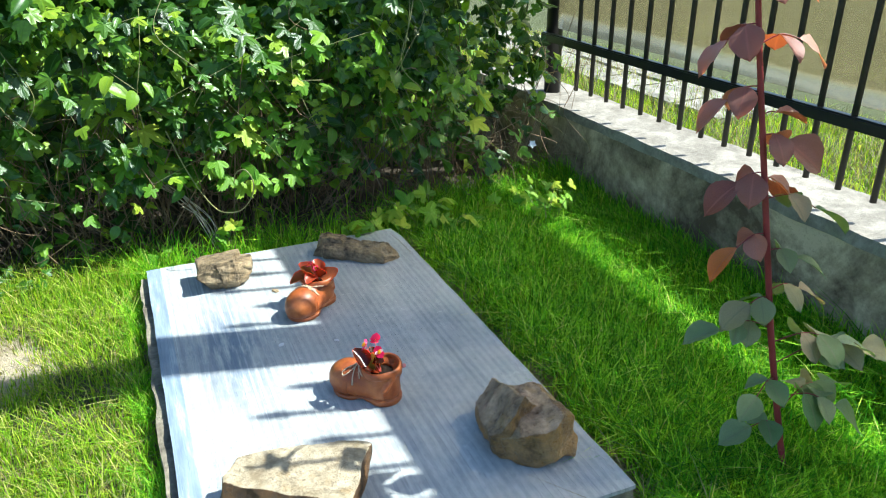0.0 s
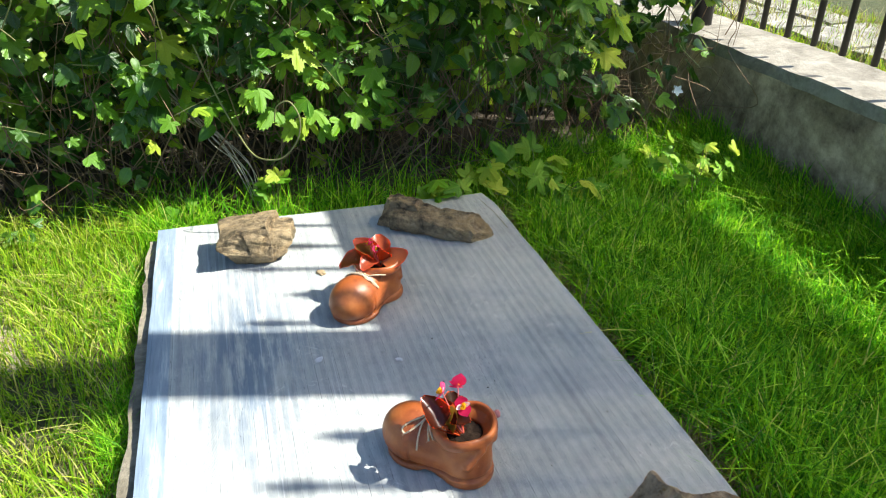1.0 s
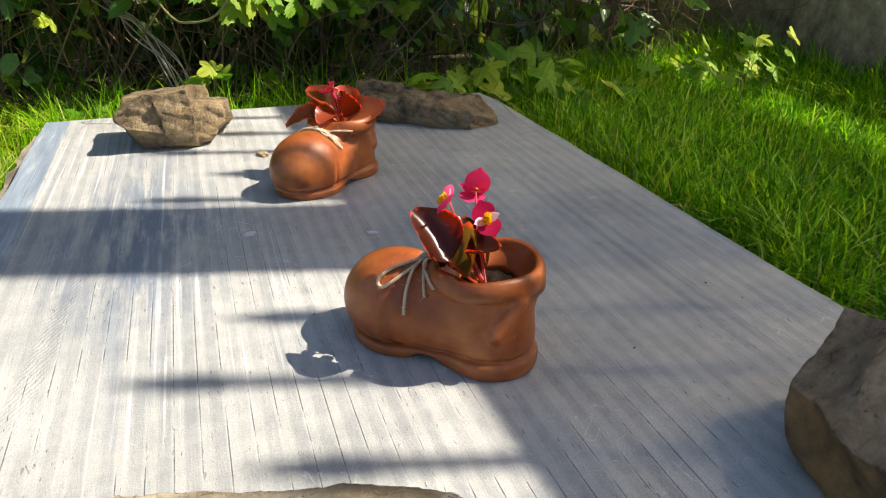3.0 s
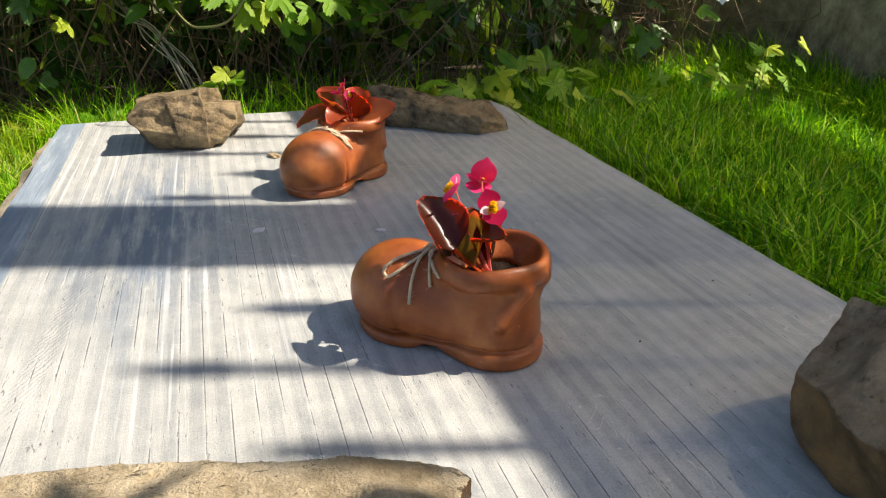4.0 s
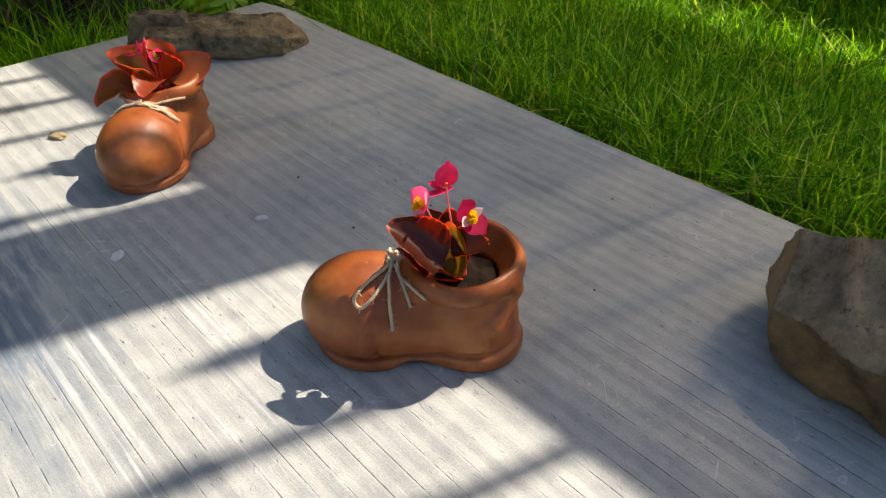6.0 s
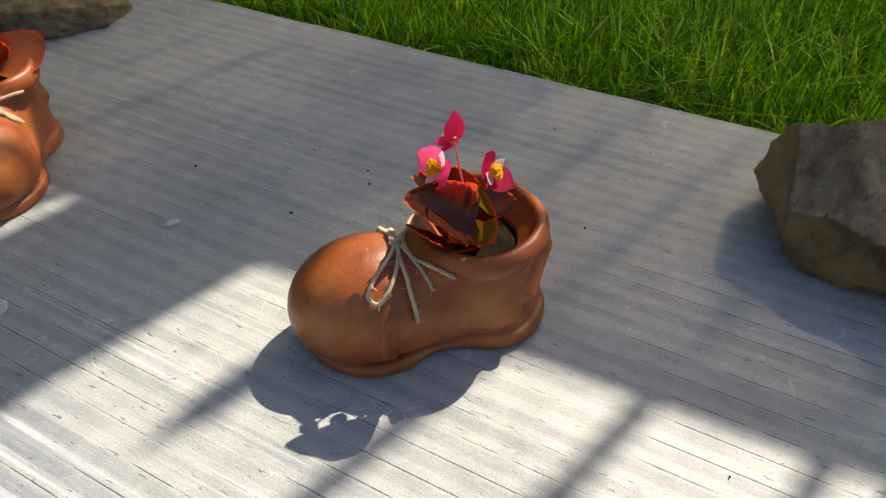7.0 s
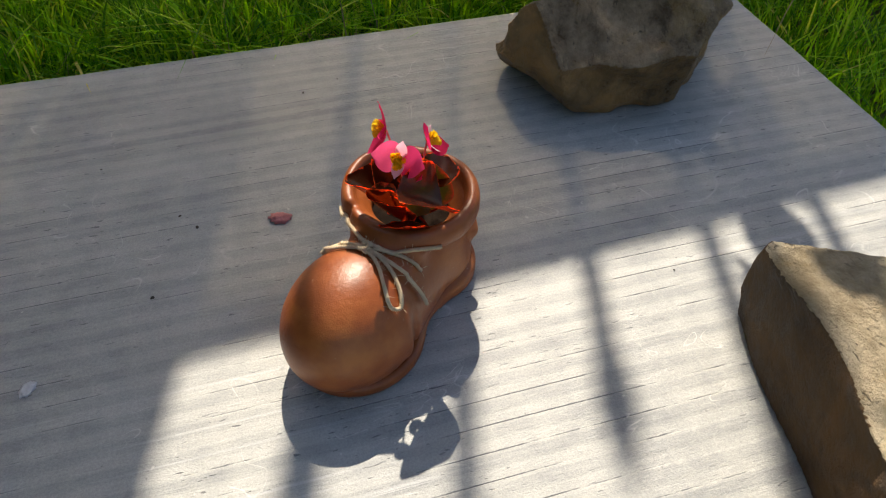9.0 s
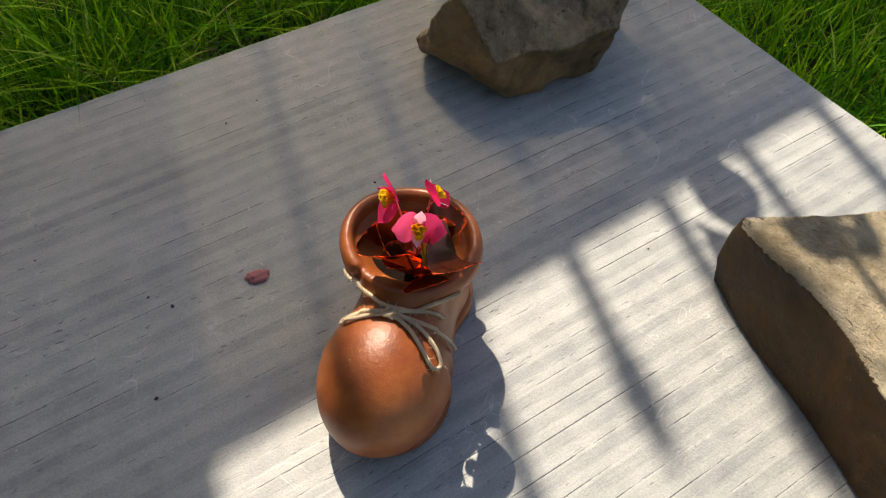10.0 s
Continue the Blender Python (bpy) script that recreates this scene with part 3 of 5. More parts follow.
# ---- ground ----
def build_ground():
    rng = np.random.default_rng(3)
    n = 120
    a = np.linspace(-1, 1, n)
    g = np.sign(a) * (np.abs(a) * 2.2 + np.abs(a) ** 9 * 400)
    gx, gy = np.meshgrid(g, g + 0.5, indexing="ij")
    near = np.exp(-((gx / 3.5) ** 2 + (gy / 3.5) ** 2))
    z = 0.012 * near * (np.sin(gx * 5.1 + 1) * np.cos(gy * 4.3) + 0.6 * np.sin(gx * 11 + gy * 7)) + rng.normal(0, 0.003, gx.shape) * near
    z = np.where(np.abs(gx) < 0.62, np.where((gy > -0.6) & (gy < 1.45), np.minimum(z, 0.0), z), z)
    z = z + 0.14 * np.clip((gx - 1.6) / 0.25, 0, 1)
    i = np.arange(n * n).reshape(n, n)
    faces = np.stack((i[:-1, :-1], i[1:, :-1], i[1:, 1:], i[:-1, 1:]), -1).reshape(-1, 4)
    ob = link("ground", mesh("ground", np.stack((gx, gy, z), -1).reshape(-1, 3), faces), GROUND, None, "", True)
    return tagged(ob, "brown soil and thatch of a sunny garden lawn", "ground", kind="structure")


build_ground()

# ---- low wall ----
wall = empty("wall_garden")
tagged(wall, "low stained concrete garden wall with a rough pale top", "wall", kind="structure")


def rough_block(size, at, cuts, amount, seed, scale=6.0):
    bm = bmesh.new()
    bmesh.ops.create_cube(bm, size=1, matrix=Matrix.Diagonal((*size, 1)))
    for axis in range(3):
        count = cuts[axis]
        es = [e for e in bm.edges if abs((e.verts[0].co - e.verts[1].co)[axis]) > 1e-6 and all(abs((e.verts[0].co - e.verts[1].co)[k]) < 1e-6 for k in range(3) if k != axis)]
        if count:
            bmesh.ops.subdivide_edges(bm, edges=es, cuts=count, use_grid_fill=True)
    for v in bm.verts:
        p = v.co + Vector((seed, seed * 0.7, 0))
        v.co += noise.noise_vector(p * scale) * amount + noise.noise_vector(p * scale * 5) * amount * 0.4
        v.co += Vector(at)
    return bm


part("body", rough_block((WX1 - WX0, 5.2, WH - 0.035), ((WX0 + WX1) / 2, 0.0, (WH - 0.035) / 2), (5, 90, 8), 0.005, 1.0), WALL_CON, wall)
part("cap", rough_block((WX1 - WX0 + 0.012, 5.2, 0.045), ((WX0 + WX1) / 2, 0.0, WH - 0.0205), (9, 110, 1), 0.006, 4.0, 9.0), CAP_CON, wall, "rough pale mortar top")


# ---- slab ----
def build_sheet():
    bm = bmesh.new()
    nx, ny = 40, 66
    x0, x1, y0, y1 = -0.5, 0.5, -0.425, 1.262
    grid = {}
    for i in range(nx + 1):
        for j in range(ny + 1):
            x, y = x0 + (x1 - x0) * i / nx, y0 + (y1 - y0) * j / ny
            y += 0.024 * (0.5 - i / nx) * (j / ny)
            if i == nx and j > 0.95 * ny:
                x -= 0.016 * (j / ny - 0.95) / 0.05
            if i in (0, nx):
                x += 0.0025 * noise.noise((x, y * 9, 0))
            if j in (0, ny):
                y += 0.003 * noise.noise((x * 9, y, 3))
            z = ZT + 0.0012 * noise.noise((x * 3, y * 3, 0))
            grid[i, j] = bm.verts.new((x, y, z))
    for i in range(nx):
        for j in range(ny):
            bm.faces.new((grid[i, j], grid[i + 1, j], grid[i + 1, j + 1], grid[i, j + 1]))
    bm.normal_update()
    out = bmesh.ops.extrude_face_region(bm, geom=bm.faces[:])
    for v in out["geom"]:
        if isinstance(v, bmesh.types.BMVert):
            v.co.z -= 0.012
    return tagged(part("cover_sheet", bm, SHEET), "weathered grey-blue sheet with lengthwise grain on a concrete base", "slab")


build_sheet()
base = part("concrete_base", rough_block((1.030, 1.68, 0.078), (-0.014, 0.42, 0.037), (30, 50, 4), 0.013, 2.0, 11.0), BASE_CON)
tagged(base, "rough earthy concrete base under the grey sheet", "foundation")


# ---- stones ----
def cut(normal, point):
    """A cutting plane by its outward direction and a point on it."""
    n = Vector(normal).normalized()
    return n, n.dot(Vector(point))


def stone(at, turn, lobes, material, label, seed, rough=1.0, skins=(), step=0.0024, ledges=0.0):
    """A broken stone of one or more lobes, each the space inside its cuts, with wavering edges and a chipped surface.
    skins: the lobe and number of the cuts whose faces are paler; ledges: depth of the layers that step along it."""
    g = np.random.default_rng(seed)
    reach = []
    for axis in range(3):
        for sign in (-1, 1):
            d = Vector([sign if k == axis else 0 for k in range(3)])
            reach.append(max(0.03, max(min([h / d.dot(n) for n, h in lobe if d.dot(n) > 0.3] or [0.2]) for lobe in lobes)) * 1.25 + 0.07)
    lo = np.array([-reach[0], -reach[2], -0.006])
    hi = np.array([reach[1], reach[3], reach[5]])
    shape = np.ceil((hi - lo) / step).astype(int)
    p = np.stack(np.meshgrid(*[lo[k] + step * np.arange(shape[k]) for k in range(3)], indexing="ij")).astype(np.float32)
    warp = np.zeros_like(p)
    for wave, amount in ((0.13, 0.0050), (0.07, 0.0030), (0.041, 0.0012)):
        for k in range(3):
            for turn_ in range(1):
                d = g.normal(0, 1, 3)
                d = (d * 2 * np.pi / wave / np.linalg.norm(d)).astype(np.float32)
                warp[k] += amount * 0.85 * rough * np.sin(d[0] * p[0] + d[1] * p[1] + d[2] * p[2] + g.uniform(0, 6.28)).astype(np.float32)
    q = p + warp
    best = np.full(p.shape[1:], 9.0)
    share = np.zeros(p.shape[1:])
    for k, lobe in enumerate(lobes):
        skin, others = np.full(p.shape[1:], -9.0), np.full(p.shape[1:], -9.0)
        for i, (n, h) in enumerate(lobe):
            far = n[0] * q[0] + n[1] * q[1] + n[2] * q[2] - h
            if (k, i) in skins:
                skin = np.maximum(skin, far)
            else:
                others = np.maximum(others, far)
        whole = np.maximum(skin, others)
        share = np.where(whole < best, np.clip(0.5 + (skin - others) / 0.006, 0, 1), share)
        best = np.minimum(best, whole)
    best = np.maximum(best, -p[2])
    verts, faces = surface_net(best, tuple(lo), step)
    cell = np.clip(((verts - lo) / step).round().astype(int), 0, shape - 1)
    share = share[cell[:, 0], cell[:, 1], cell[:, 2]]
    me = mesh("stone", verts, faces)
    off = Vector((seed * 3.1, seed * 1.7, seed * 0.9))
    normals = [vert.normal.copy() for vert in me.vertices]
    for vert, normal in zip(me.vertices, normals):
        w = vert.co + off
        facet = noise.voronoi(w * 26)[0]
        chip = noise.noise(w * 55) * 0.0011 + noise.noise(w * 130) * 0.0008 - abs(noise.noise(w * 19)) * 0.0030 + (facet[1] - facet[0]) * 0.0035
        if ledges:
            layer = (w.z + 0.35 * w.x + 0.3 * w.y + 0.016 * noise.noise(w * 20)) * 48
            chip -= ledges * (abs((layer % 1.0) - 0.5) * 2) ** 3 * (0.5 + noise.noise(w * 12))
        fade = min(1.0, vert.co.z / 0.004)
        vert.co += normal * chip * rough * fade
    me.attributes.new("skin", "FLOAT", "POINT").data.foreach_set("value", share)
    ob = link("stone", me, material, None, "", True)
    ob.matrix_basis = pose(at[0], at[1], ZT + 0.0005, 0, 0, turn)
    return tagged(ob, label, "stone", "stones on the sheet")


def spot(x, y, z):
    return Vector((x, y, z)) - O


O = Vector((-0.235, 1.060, 0.100))
stone((O.x, O.y), 0, ((cut((-1, 0.05, -0.05), spot(-0.326, 1.05, 0.16)), cut((-0.7, -0.3, -0.6), spot(-0.312, 1.03, 0.118)), cut((0.05, -1, 0.14), spot(-0.26, 0.982, 0.17)), cut((-0.1, -0.75, -0.65), spot(-0.26, 0.990, 0.118)),
                       cut((-0.10, 0.16, 1), spot(-0.26, 1.0, 0.206)), cut((-0.5, -0.1, 0.85), spot(-0.318, 1.04, 0.188)), cut((0, 1, 0.1), spot(-0.25, 1.13, 0.15)), cut((1, -0.25, 0.12), spot(-0.198, 1.0, 0.17))),
                      (cut((0.25, -1, 0.02), spot(-0.19, 0.990, 0.15)), cut((1, -0.1, 0.05), spot(-0.133, 1.06, 0.15)), cut((0.7, -0.2, -0.7), spot(-0.148, 1.04, 0.118)), cut((0.10, 0.16, 1), spot(-0.16, 1.0, 0.184)), cut((0.1, 1, 0), spot(-0.18, 1.13, 0.15)),
                       cut((-1, 0, -0.2), spot(-0.255, 1.05, 0.15)), cut((0.1, -0.7, -0.7), spot(-0.18, 0.996, 0.113)), cut((0.3, -0.6, 0.7), spot(-0.16, 1.0, 0.174)))),
      ROCK_BROWN, "blocky brown broken stone on the grey sheet", 1, 0.8, (), 0.0022, 0.003)
stone((0.262, 1.052), -38, ((cut((-1, 0.1, 0.15), (-0.153, 0, 0.04)), cut((0.02, 0.1, 1), (-0.1, 0.02, 0.075)), cut((0.75, 0.1, 0.65), (-0.052, 0.03, 0.070)), cut((0.1, -1, 0.1), (-0.1, -0.024, 0.04)), cut((0, 1, 0), (-0.1, 0.050, 0.04)), cut((-0.6, -0.5, 0.5), (-0.14, -0.015, 0.06))),
                            (cut((-1, -0.25, 0.1), (-0.118, -0.02, 0.03)), cut((0.06, -0.12, 1), (0.03, 0, 0.056)), cut((0.08, -1, 0.15), (0.03, -0.050, 0.025)), cut((0.1, -0.6, 0.8), (0.03, -0.032, 0.054)), cut((1, -0.2, 0.5), (0.163, 0, 0.03)),
                             cut((0.6, -0.2, 0.8), (0.122, 0, 0.050)), cut((0, 1, 0.1), (0.03, 0.040, 0.03)), cut((0, -0.8, -0.6), (0.03, -0.046, 0.007)), cut((0.9, -0.6, -0.2), (0.150, -0.025, 0.02)))),
      ROCK_BROWN, "long flat layered brown stone beside the far terracotta boot", 2, 0.8, (), 0.0022, 0.005)
O = Vector((0.320, -0.160, 0.100))
stone((O.x, O.y), 0, ((cut((-0.595, 0.176, 0.784), spot(0.243, -0.073, 0.172)), cut((0.72, 0.25, 0.64), spot(0.314, -0.075, 0.216)), cut((-0.95, 0.17, -0.26), spot(0.243, -0.073, 0.172)), cut((-0.366, 0.914, 0.179), spot(0.300, -0.049, 0.212)), cut((-0.51, 0.77, -0.39), spot(0.243, -0.062, 0.170)),
                       cut((0.35, 0.85, 0.35), spot(0.345, -0.022, 0.140)), cut((0.55, 0.75, -0.35), spot(0.347, -0.026, 0.132)), cut((0.1, 0.7, -0.7), spot(0.335, -0.050, 0.106)), cut((-0.40, 0.76, -0.51), spot(0.256, -0.076, 0.108)), cut((-0.2, 0.6, -0.77), spot(0.28, -0.090, 0.102)), cut((-0.7, 0.1, -0.7), spot(0.258, -0.130, 0.105)), cut((-0.6, -0.78, -0.2), spot(0.285, -0.262, 0.17)), cut((0.2, -0.95, 0.2), spot(0.30, -0.24, 0.15)), cut((0.9, 0.1, -0.4), spot(0.385, -0.08, 0.13))),
                      (cut((-0.26, -0.12, 0.95), spot(0.365, -0.168, 0.240)), cut((-0.60, 0.10, 0.78), spot(0.318, -0.20, 0.228)), cut((0.95, 0.1, 0.28), spot(0.430, -0.20, 0.160)), cut((0.6, -0.75, 0.2), spot(0.416, -0.271, 0.160)), cut((0.72, 0.0, 0.69), spot(0.395, -0.18, 0.228)), cut((-0.25, -0.9, 0.12), spot(0.335, -0.302, 0.170)),
                       cut((-0.1, -0.75, -0.65), spot(0.302, -0.276, 0.106)), cut((0.25, 0.92, 0.30), spot(0.400, -0.122, 0.200)), cut((0.8, 0.1, -0.6), spot(0.42, -0.20, 0.125)), cut((-0.92, -0.1, -0.36), spot(0.240, -0.205, 0.155)), cut((-0.6, -0.78, -0.15), spot(0.285, -0.268, 0.17)), cut((-0.7, -0.1, -0.7), spot(0.258, -0.19, 0.106)), cut((-0.45, 0.75, -0.48), spot(0.264, -0.090, 0.114)), cut((-0.95, 0.17, -0.26), spot(0.246, -0.075, 0.172)), cut((-0.2, 0.6, -0.77), spot(0.28, -0.105, 0.104)))),
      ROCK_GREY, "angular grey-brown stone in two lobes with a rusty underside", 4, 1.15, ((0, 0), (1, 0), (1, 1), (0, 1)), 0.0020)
O = Vector((-0.240, -0.190, 0.100))
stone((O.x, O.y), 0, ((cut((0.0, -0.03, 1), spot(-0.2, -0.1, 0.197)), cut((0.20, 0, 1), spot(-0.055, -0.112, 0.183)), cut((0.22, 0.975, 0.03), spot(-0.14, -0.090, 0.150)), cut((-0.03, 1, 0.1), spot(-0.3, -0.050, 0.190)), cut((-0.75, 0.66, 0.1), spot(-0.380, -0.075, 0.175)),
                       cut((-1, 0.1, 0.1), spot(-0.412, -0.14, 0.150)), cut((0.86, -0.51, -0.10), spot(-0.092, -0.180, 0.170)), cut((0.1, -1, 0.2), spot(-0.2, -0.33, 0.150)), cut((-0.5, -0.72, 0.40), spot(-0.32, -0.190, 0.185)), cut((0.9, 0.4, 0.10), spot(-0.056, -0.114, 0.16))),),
      ROCK_RUST, "broad flat tan stone with a pale top", 6, 0.55, ((0, 0), (0, 1)), 0.0020)


# ---- terracotta boots ----
def boot_field():
    step = 0.0019
    lo = (-0.066, -0.080, -0.008)
    shape = (134, 84, 72)
    u, v, w = (np.arange(n) * step + o for n, o in zip(shape, lo))
    u, v, w = np.meshgrid(u, v, w, indexing="ij")

    def soft(a, b, k):
        h = np.clip(0.5 + 0.5 * (b - a) / k, 0, 1)
        return b + (a - b) * h - k * h * (1 - h)

    def both(a, b, k):
        return -soft(-a, -b, k)

    def ellipsoid(c, r):
        p = [(q - o) / s for q, o, s in zip((u, v, w), c, r)]
        k = np.sqrt(p[0] ** 2 + p[1] ** 2 + p[2] ** 2)
        return (k - 1) * min(r)

    def disc(cu, r, ru=1.0):
        return np.sqrt(((u - cu) / ru) ** 2 + v ** 2) - r

    def capsule(a, b, r):
        d = [q - p for p, q in zip(a, b)]
        h = np.clip(sum((x - p) * k for x, p, k in zip((u, v, w), a, d)) / sum(k * k for k in d), 0, 1)
        return np.sqrt(sum((x - p - h * k) ** 2 for x, p, k in zip((u, v, w), a, d))) - r

    toe = np.maximum(ellipsoid((0.111, 0.001, 0.040), (0.0665, 0.0545, 0.0565)), 0.004 - w)
    # ankle: an almost upright column with a neck under the rolled collar
    high = np.clip(w / 0.10, 0, 1)
    radius = 0.0432 + 0.0035 * np.sin(np.clip(w / 0.072, 0, 1) * np.pi) + 0.0080 * np.clip((w - 0.080) / 0.016, 0, 1)
    shaft = np.sqrt(((u - 0.005 - 0.009 * high) / 1.0) ** 2 + (v + 0.0065 * high) ** 2) - radius
    shaft = np.maximum(shaft, np.maximum(w - 0.100, 0.004 - w))
    around = np.arctan2(v + 0.0065, u - 0.014)
    rim_w = 0.0965 + 0.002 * np.sin(3 * around + 0.6) - 0.013 * np.exp(-(around / 0.66) ** 2)
    rim_r = 0.0545 + 0.0012 * np.sin(2 * around + 1.0)
    ring = np.sqrt(((u - 0.014) / 0.90) ** 2 + (v + 0.0065) ** 2)
    rim = (np.sqrt(((ring - rim_r) / 0.0072) ** 2 + ((w - rim_w) / 0.0115) ** 2) - 1) * 0.0072
    rim = rim + 0.006 * np.exp(-((around + 0.62) / 0.07) ** 2)
    body = soft(toe, shaft, 0.026)
    # filled instep, tongue under the laces, a fold beside the heel
    body = soft(body, np.maximum(ellipsoid((0.058, 0, 0.032), (0.046, 0.042, 0.045)), 0.004 - w), 0.018)
    body = soft(body, ellipsoid((0.058, 0, 0.076), (0.021, 0.028, 0.017)), 0.012)
    body = soft(body, rim, 0.007)
    for side in (-1, 1):
        body = soft(body, capsule((-0.035, 0.018 * side, 0.084), (-0.017, 0.038 * side, 0.052), 0.0050), 0.012)
    # edge of the toe cap: a crease with a low bead in front of it
    along = u - 0.066 - 0.62 * np.abs(v)
    sides = np.clip((0.066 - w) / 0.02, 0, 1) * np.clip((np.abs(v) - 0.018) / 0.012, 0, 1)
    body = body + sides * (0.0030 * np.exp(-(along / 0.0036) ** 2) - 0.0014 * np.exp(-((along - 0.008) / 0.005) ** 2))
    plan = soft(soft(disc(0.107, 0.0525, 1.07), disc(0.005, 0.0455), 0.030), disc(0.054, 0.036), 0.020)
    arch = 0.0065 * np.exp(-((u - 0.058) / 0.016) ** 4)
    lift = 0.0130 + 0.0055 * np.clip((0.055 - u) / 0.05, 0, 1)
    sole = both(plan - 0.0028, np.maximum(w - lift, arch - w), 0.006)
    groove = 0.0034 * np.exp(-((w - lift - 0.0018) / 0.0024) ** 2)
    body = soft(np.maximum(body, arch - w) + groove, sole, 0.0016)
    hollow = np.maximum(ring - 0.0345 - 0.0123 * np.clip((w - 0.084) / 0.014, 0, 1), 0.060 - w)
    body = both(body, -hollow, 0.006)
    for side in (-1, 1):
        for (hu, hw) in ((0.050, 0.086), (0.061, 0.074)):
            at = np.abs(body) + (v * side < 0.025) + ((u - hu) ** 2 + (w - hw) ** 2) * 1e4
            spot_ = np.unravel_index(np.argmin(at), at.shape)
            away = np.sqrt((u - u[spot_]) ** 2 + (v - v[spot_]) ** 2 + (w - w[spot_]) ** 2)
            body = np.maximum(body, 0.0026 - away)
    return surface_net(body, lo, step)


BOOT_V, BOOT_F = boot_field()
BOOT_SIZE = 1.0
BOOT_SKIN = BVHTree.FromPolygons([tuple(p) for p in BOOT_V], [tuple(int(i) for i in f) for f in BOOT_F])


def round_petal(width, curl):
    """A rounded petal of length 1 along +y."""
    rows, cols = 9, 6
    v, f, vein = [], [], []
    for i in range(rows + 1):
        u = i / rows
        w = width * max(0.06, (1 - (2 * u ** 0.8 - 1) ** 2)) ** 0.55
        for j in range(cols + 1):
            s_ = 2 * j / cols - 1
            v.append((s_ * w, u - 0.10 * s_ * s_ * u, curl * (u * u * 0.5 + 0.35 * (s_ * w) ** 2) + 0.015 * math.sin(9 * u + 3 * s_)))
            vein.append(1.0 if i == 0 else max(0.0, 0.85 - u))
    for i in range(rows):
        for j in range(cols):
            a = i * (cols + 1) + j
            f.append((a, a + 1, a + cols + 2, a + cols + 1))
    return np.array(v), np.array(f), np.array(vein)


def petal_flower(name, at, facing, size, parent, spin=0, open_up=0.5, pale=False):
    """A begonia bloom: two round petals, two narrow ones, a tuft of stamens."""
    flower = empty(name)
    flower.parent = parent
    flower.matrix_basis = leaf_pose(at, facing, size, spin)
    for a, s_, w in ((0, 1.0, 0.56), (180, 1.0, 0.56), (90, 0.72, 0.30), (270, 0.72, 0.30)):
        v, f, vein = round_petal(w, 0.40)
        ob = link("petal", mesh("petal", v * s_ * 0.60, f, vein), PETAL_PALE if s_ < 1 and pale else PETAL, flower, "", True)
        ob.matrix_basis = pose(0, 0, 0.01 if s_ < 1 else 0, 0, 0, a) @ pose(0, 0, 0, 8 + 50 * open_up, 0, 0)
    pieces = []
    rng = random.Random(int(at[0] * 1e5) + 7)
    for k in range(16):
        a, r = rng.uniform(0, 6.28), rng.uniform(0, 0.13)
        end = Vector((math.cos(a) * r * 1.3, math.sin(a) * r * 1.3, 0.20 + rng.uniform(0, 0.10)))
        pieces.append(tube_arrays([Vector((math.cos(a) * r * 0.5, math.sin(a) * r * 0.5, 0.02)), end * 0.6, end], 0.042, 5, taper=1.7))
    link("stamen_tuft", mesh("stamen_tuft", *joined(pieces)), STAMEN, flower, "yellow stamens", True)
    return flower


def cupped_leaf(parent, base, tip, facing, width=0.42, cup=0.5, curl=0.3, green=False):
    """A glossy begonia leaf from its stalk to its tip, with a red-orange edge."""
    base, tip = Vector(base), Vector(tip)
    size = (tip - base).length
    y = (tip - base).normalized()
    n = Vector(facing)
    n = (n - y * n.dot(y)).normalized()
    x = y.cross(n)
    rows, cols = 12, 14
    v, f, edge, vein = [], [], [], []
    for i in range(rows + 1):
        u = i / rows
        for j in range(cols + 1):
            s_ = 2 * j / cols - 1
            w = width * max(0.05, math.sin(math.pi * min(1, u ** 0.70))) ** 0.55
            z = cup * (s_ * w) ** 2 * 1.7 + curl * (u - 0.45) ** 2 + 0.018 * math.sin(u * 19 + 2 * s_) * s_ * s_
            v.append(((s_ * w + 0.08 * math.sin(u * 3)), u, z))
            vein.append(1.0 if j == cols // 2 else 0.0)
            edge.append(max(abs(s_), 2 * u - 1))
    for i in range(rows):
        for j in range(cols):
            a = i * (cols + 1) + j
            q = (a, a + 1, a + cols + 2, a + cols + 1)
            f.append(q)
    me = mesh("leaf", v, f, vein)
    me.attributes.new("edge", "FLOAT", "POINT").data.foreach_set("value", np.array(edge, dtype=np.float32))
    ob = link("leaf", me, BEGONIA_GREEN if green else BEGONIA, parent, "", True)
    ob.matrix_basis = Matrix.Translation(base) @ Matrix((x, y, n)).transposed().to_4x4() @ Matrix.Scale(size, 4)
    return ob


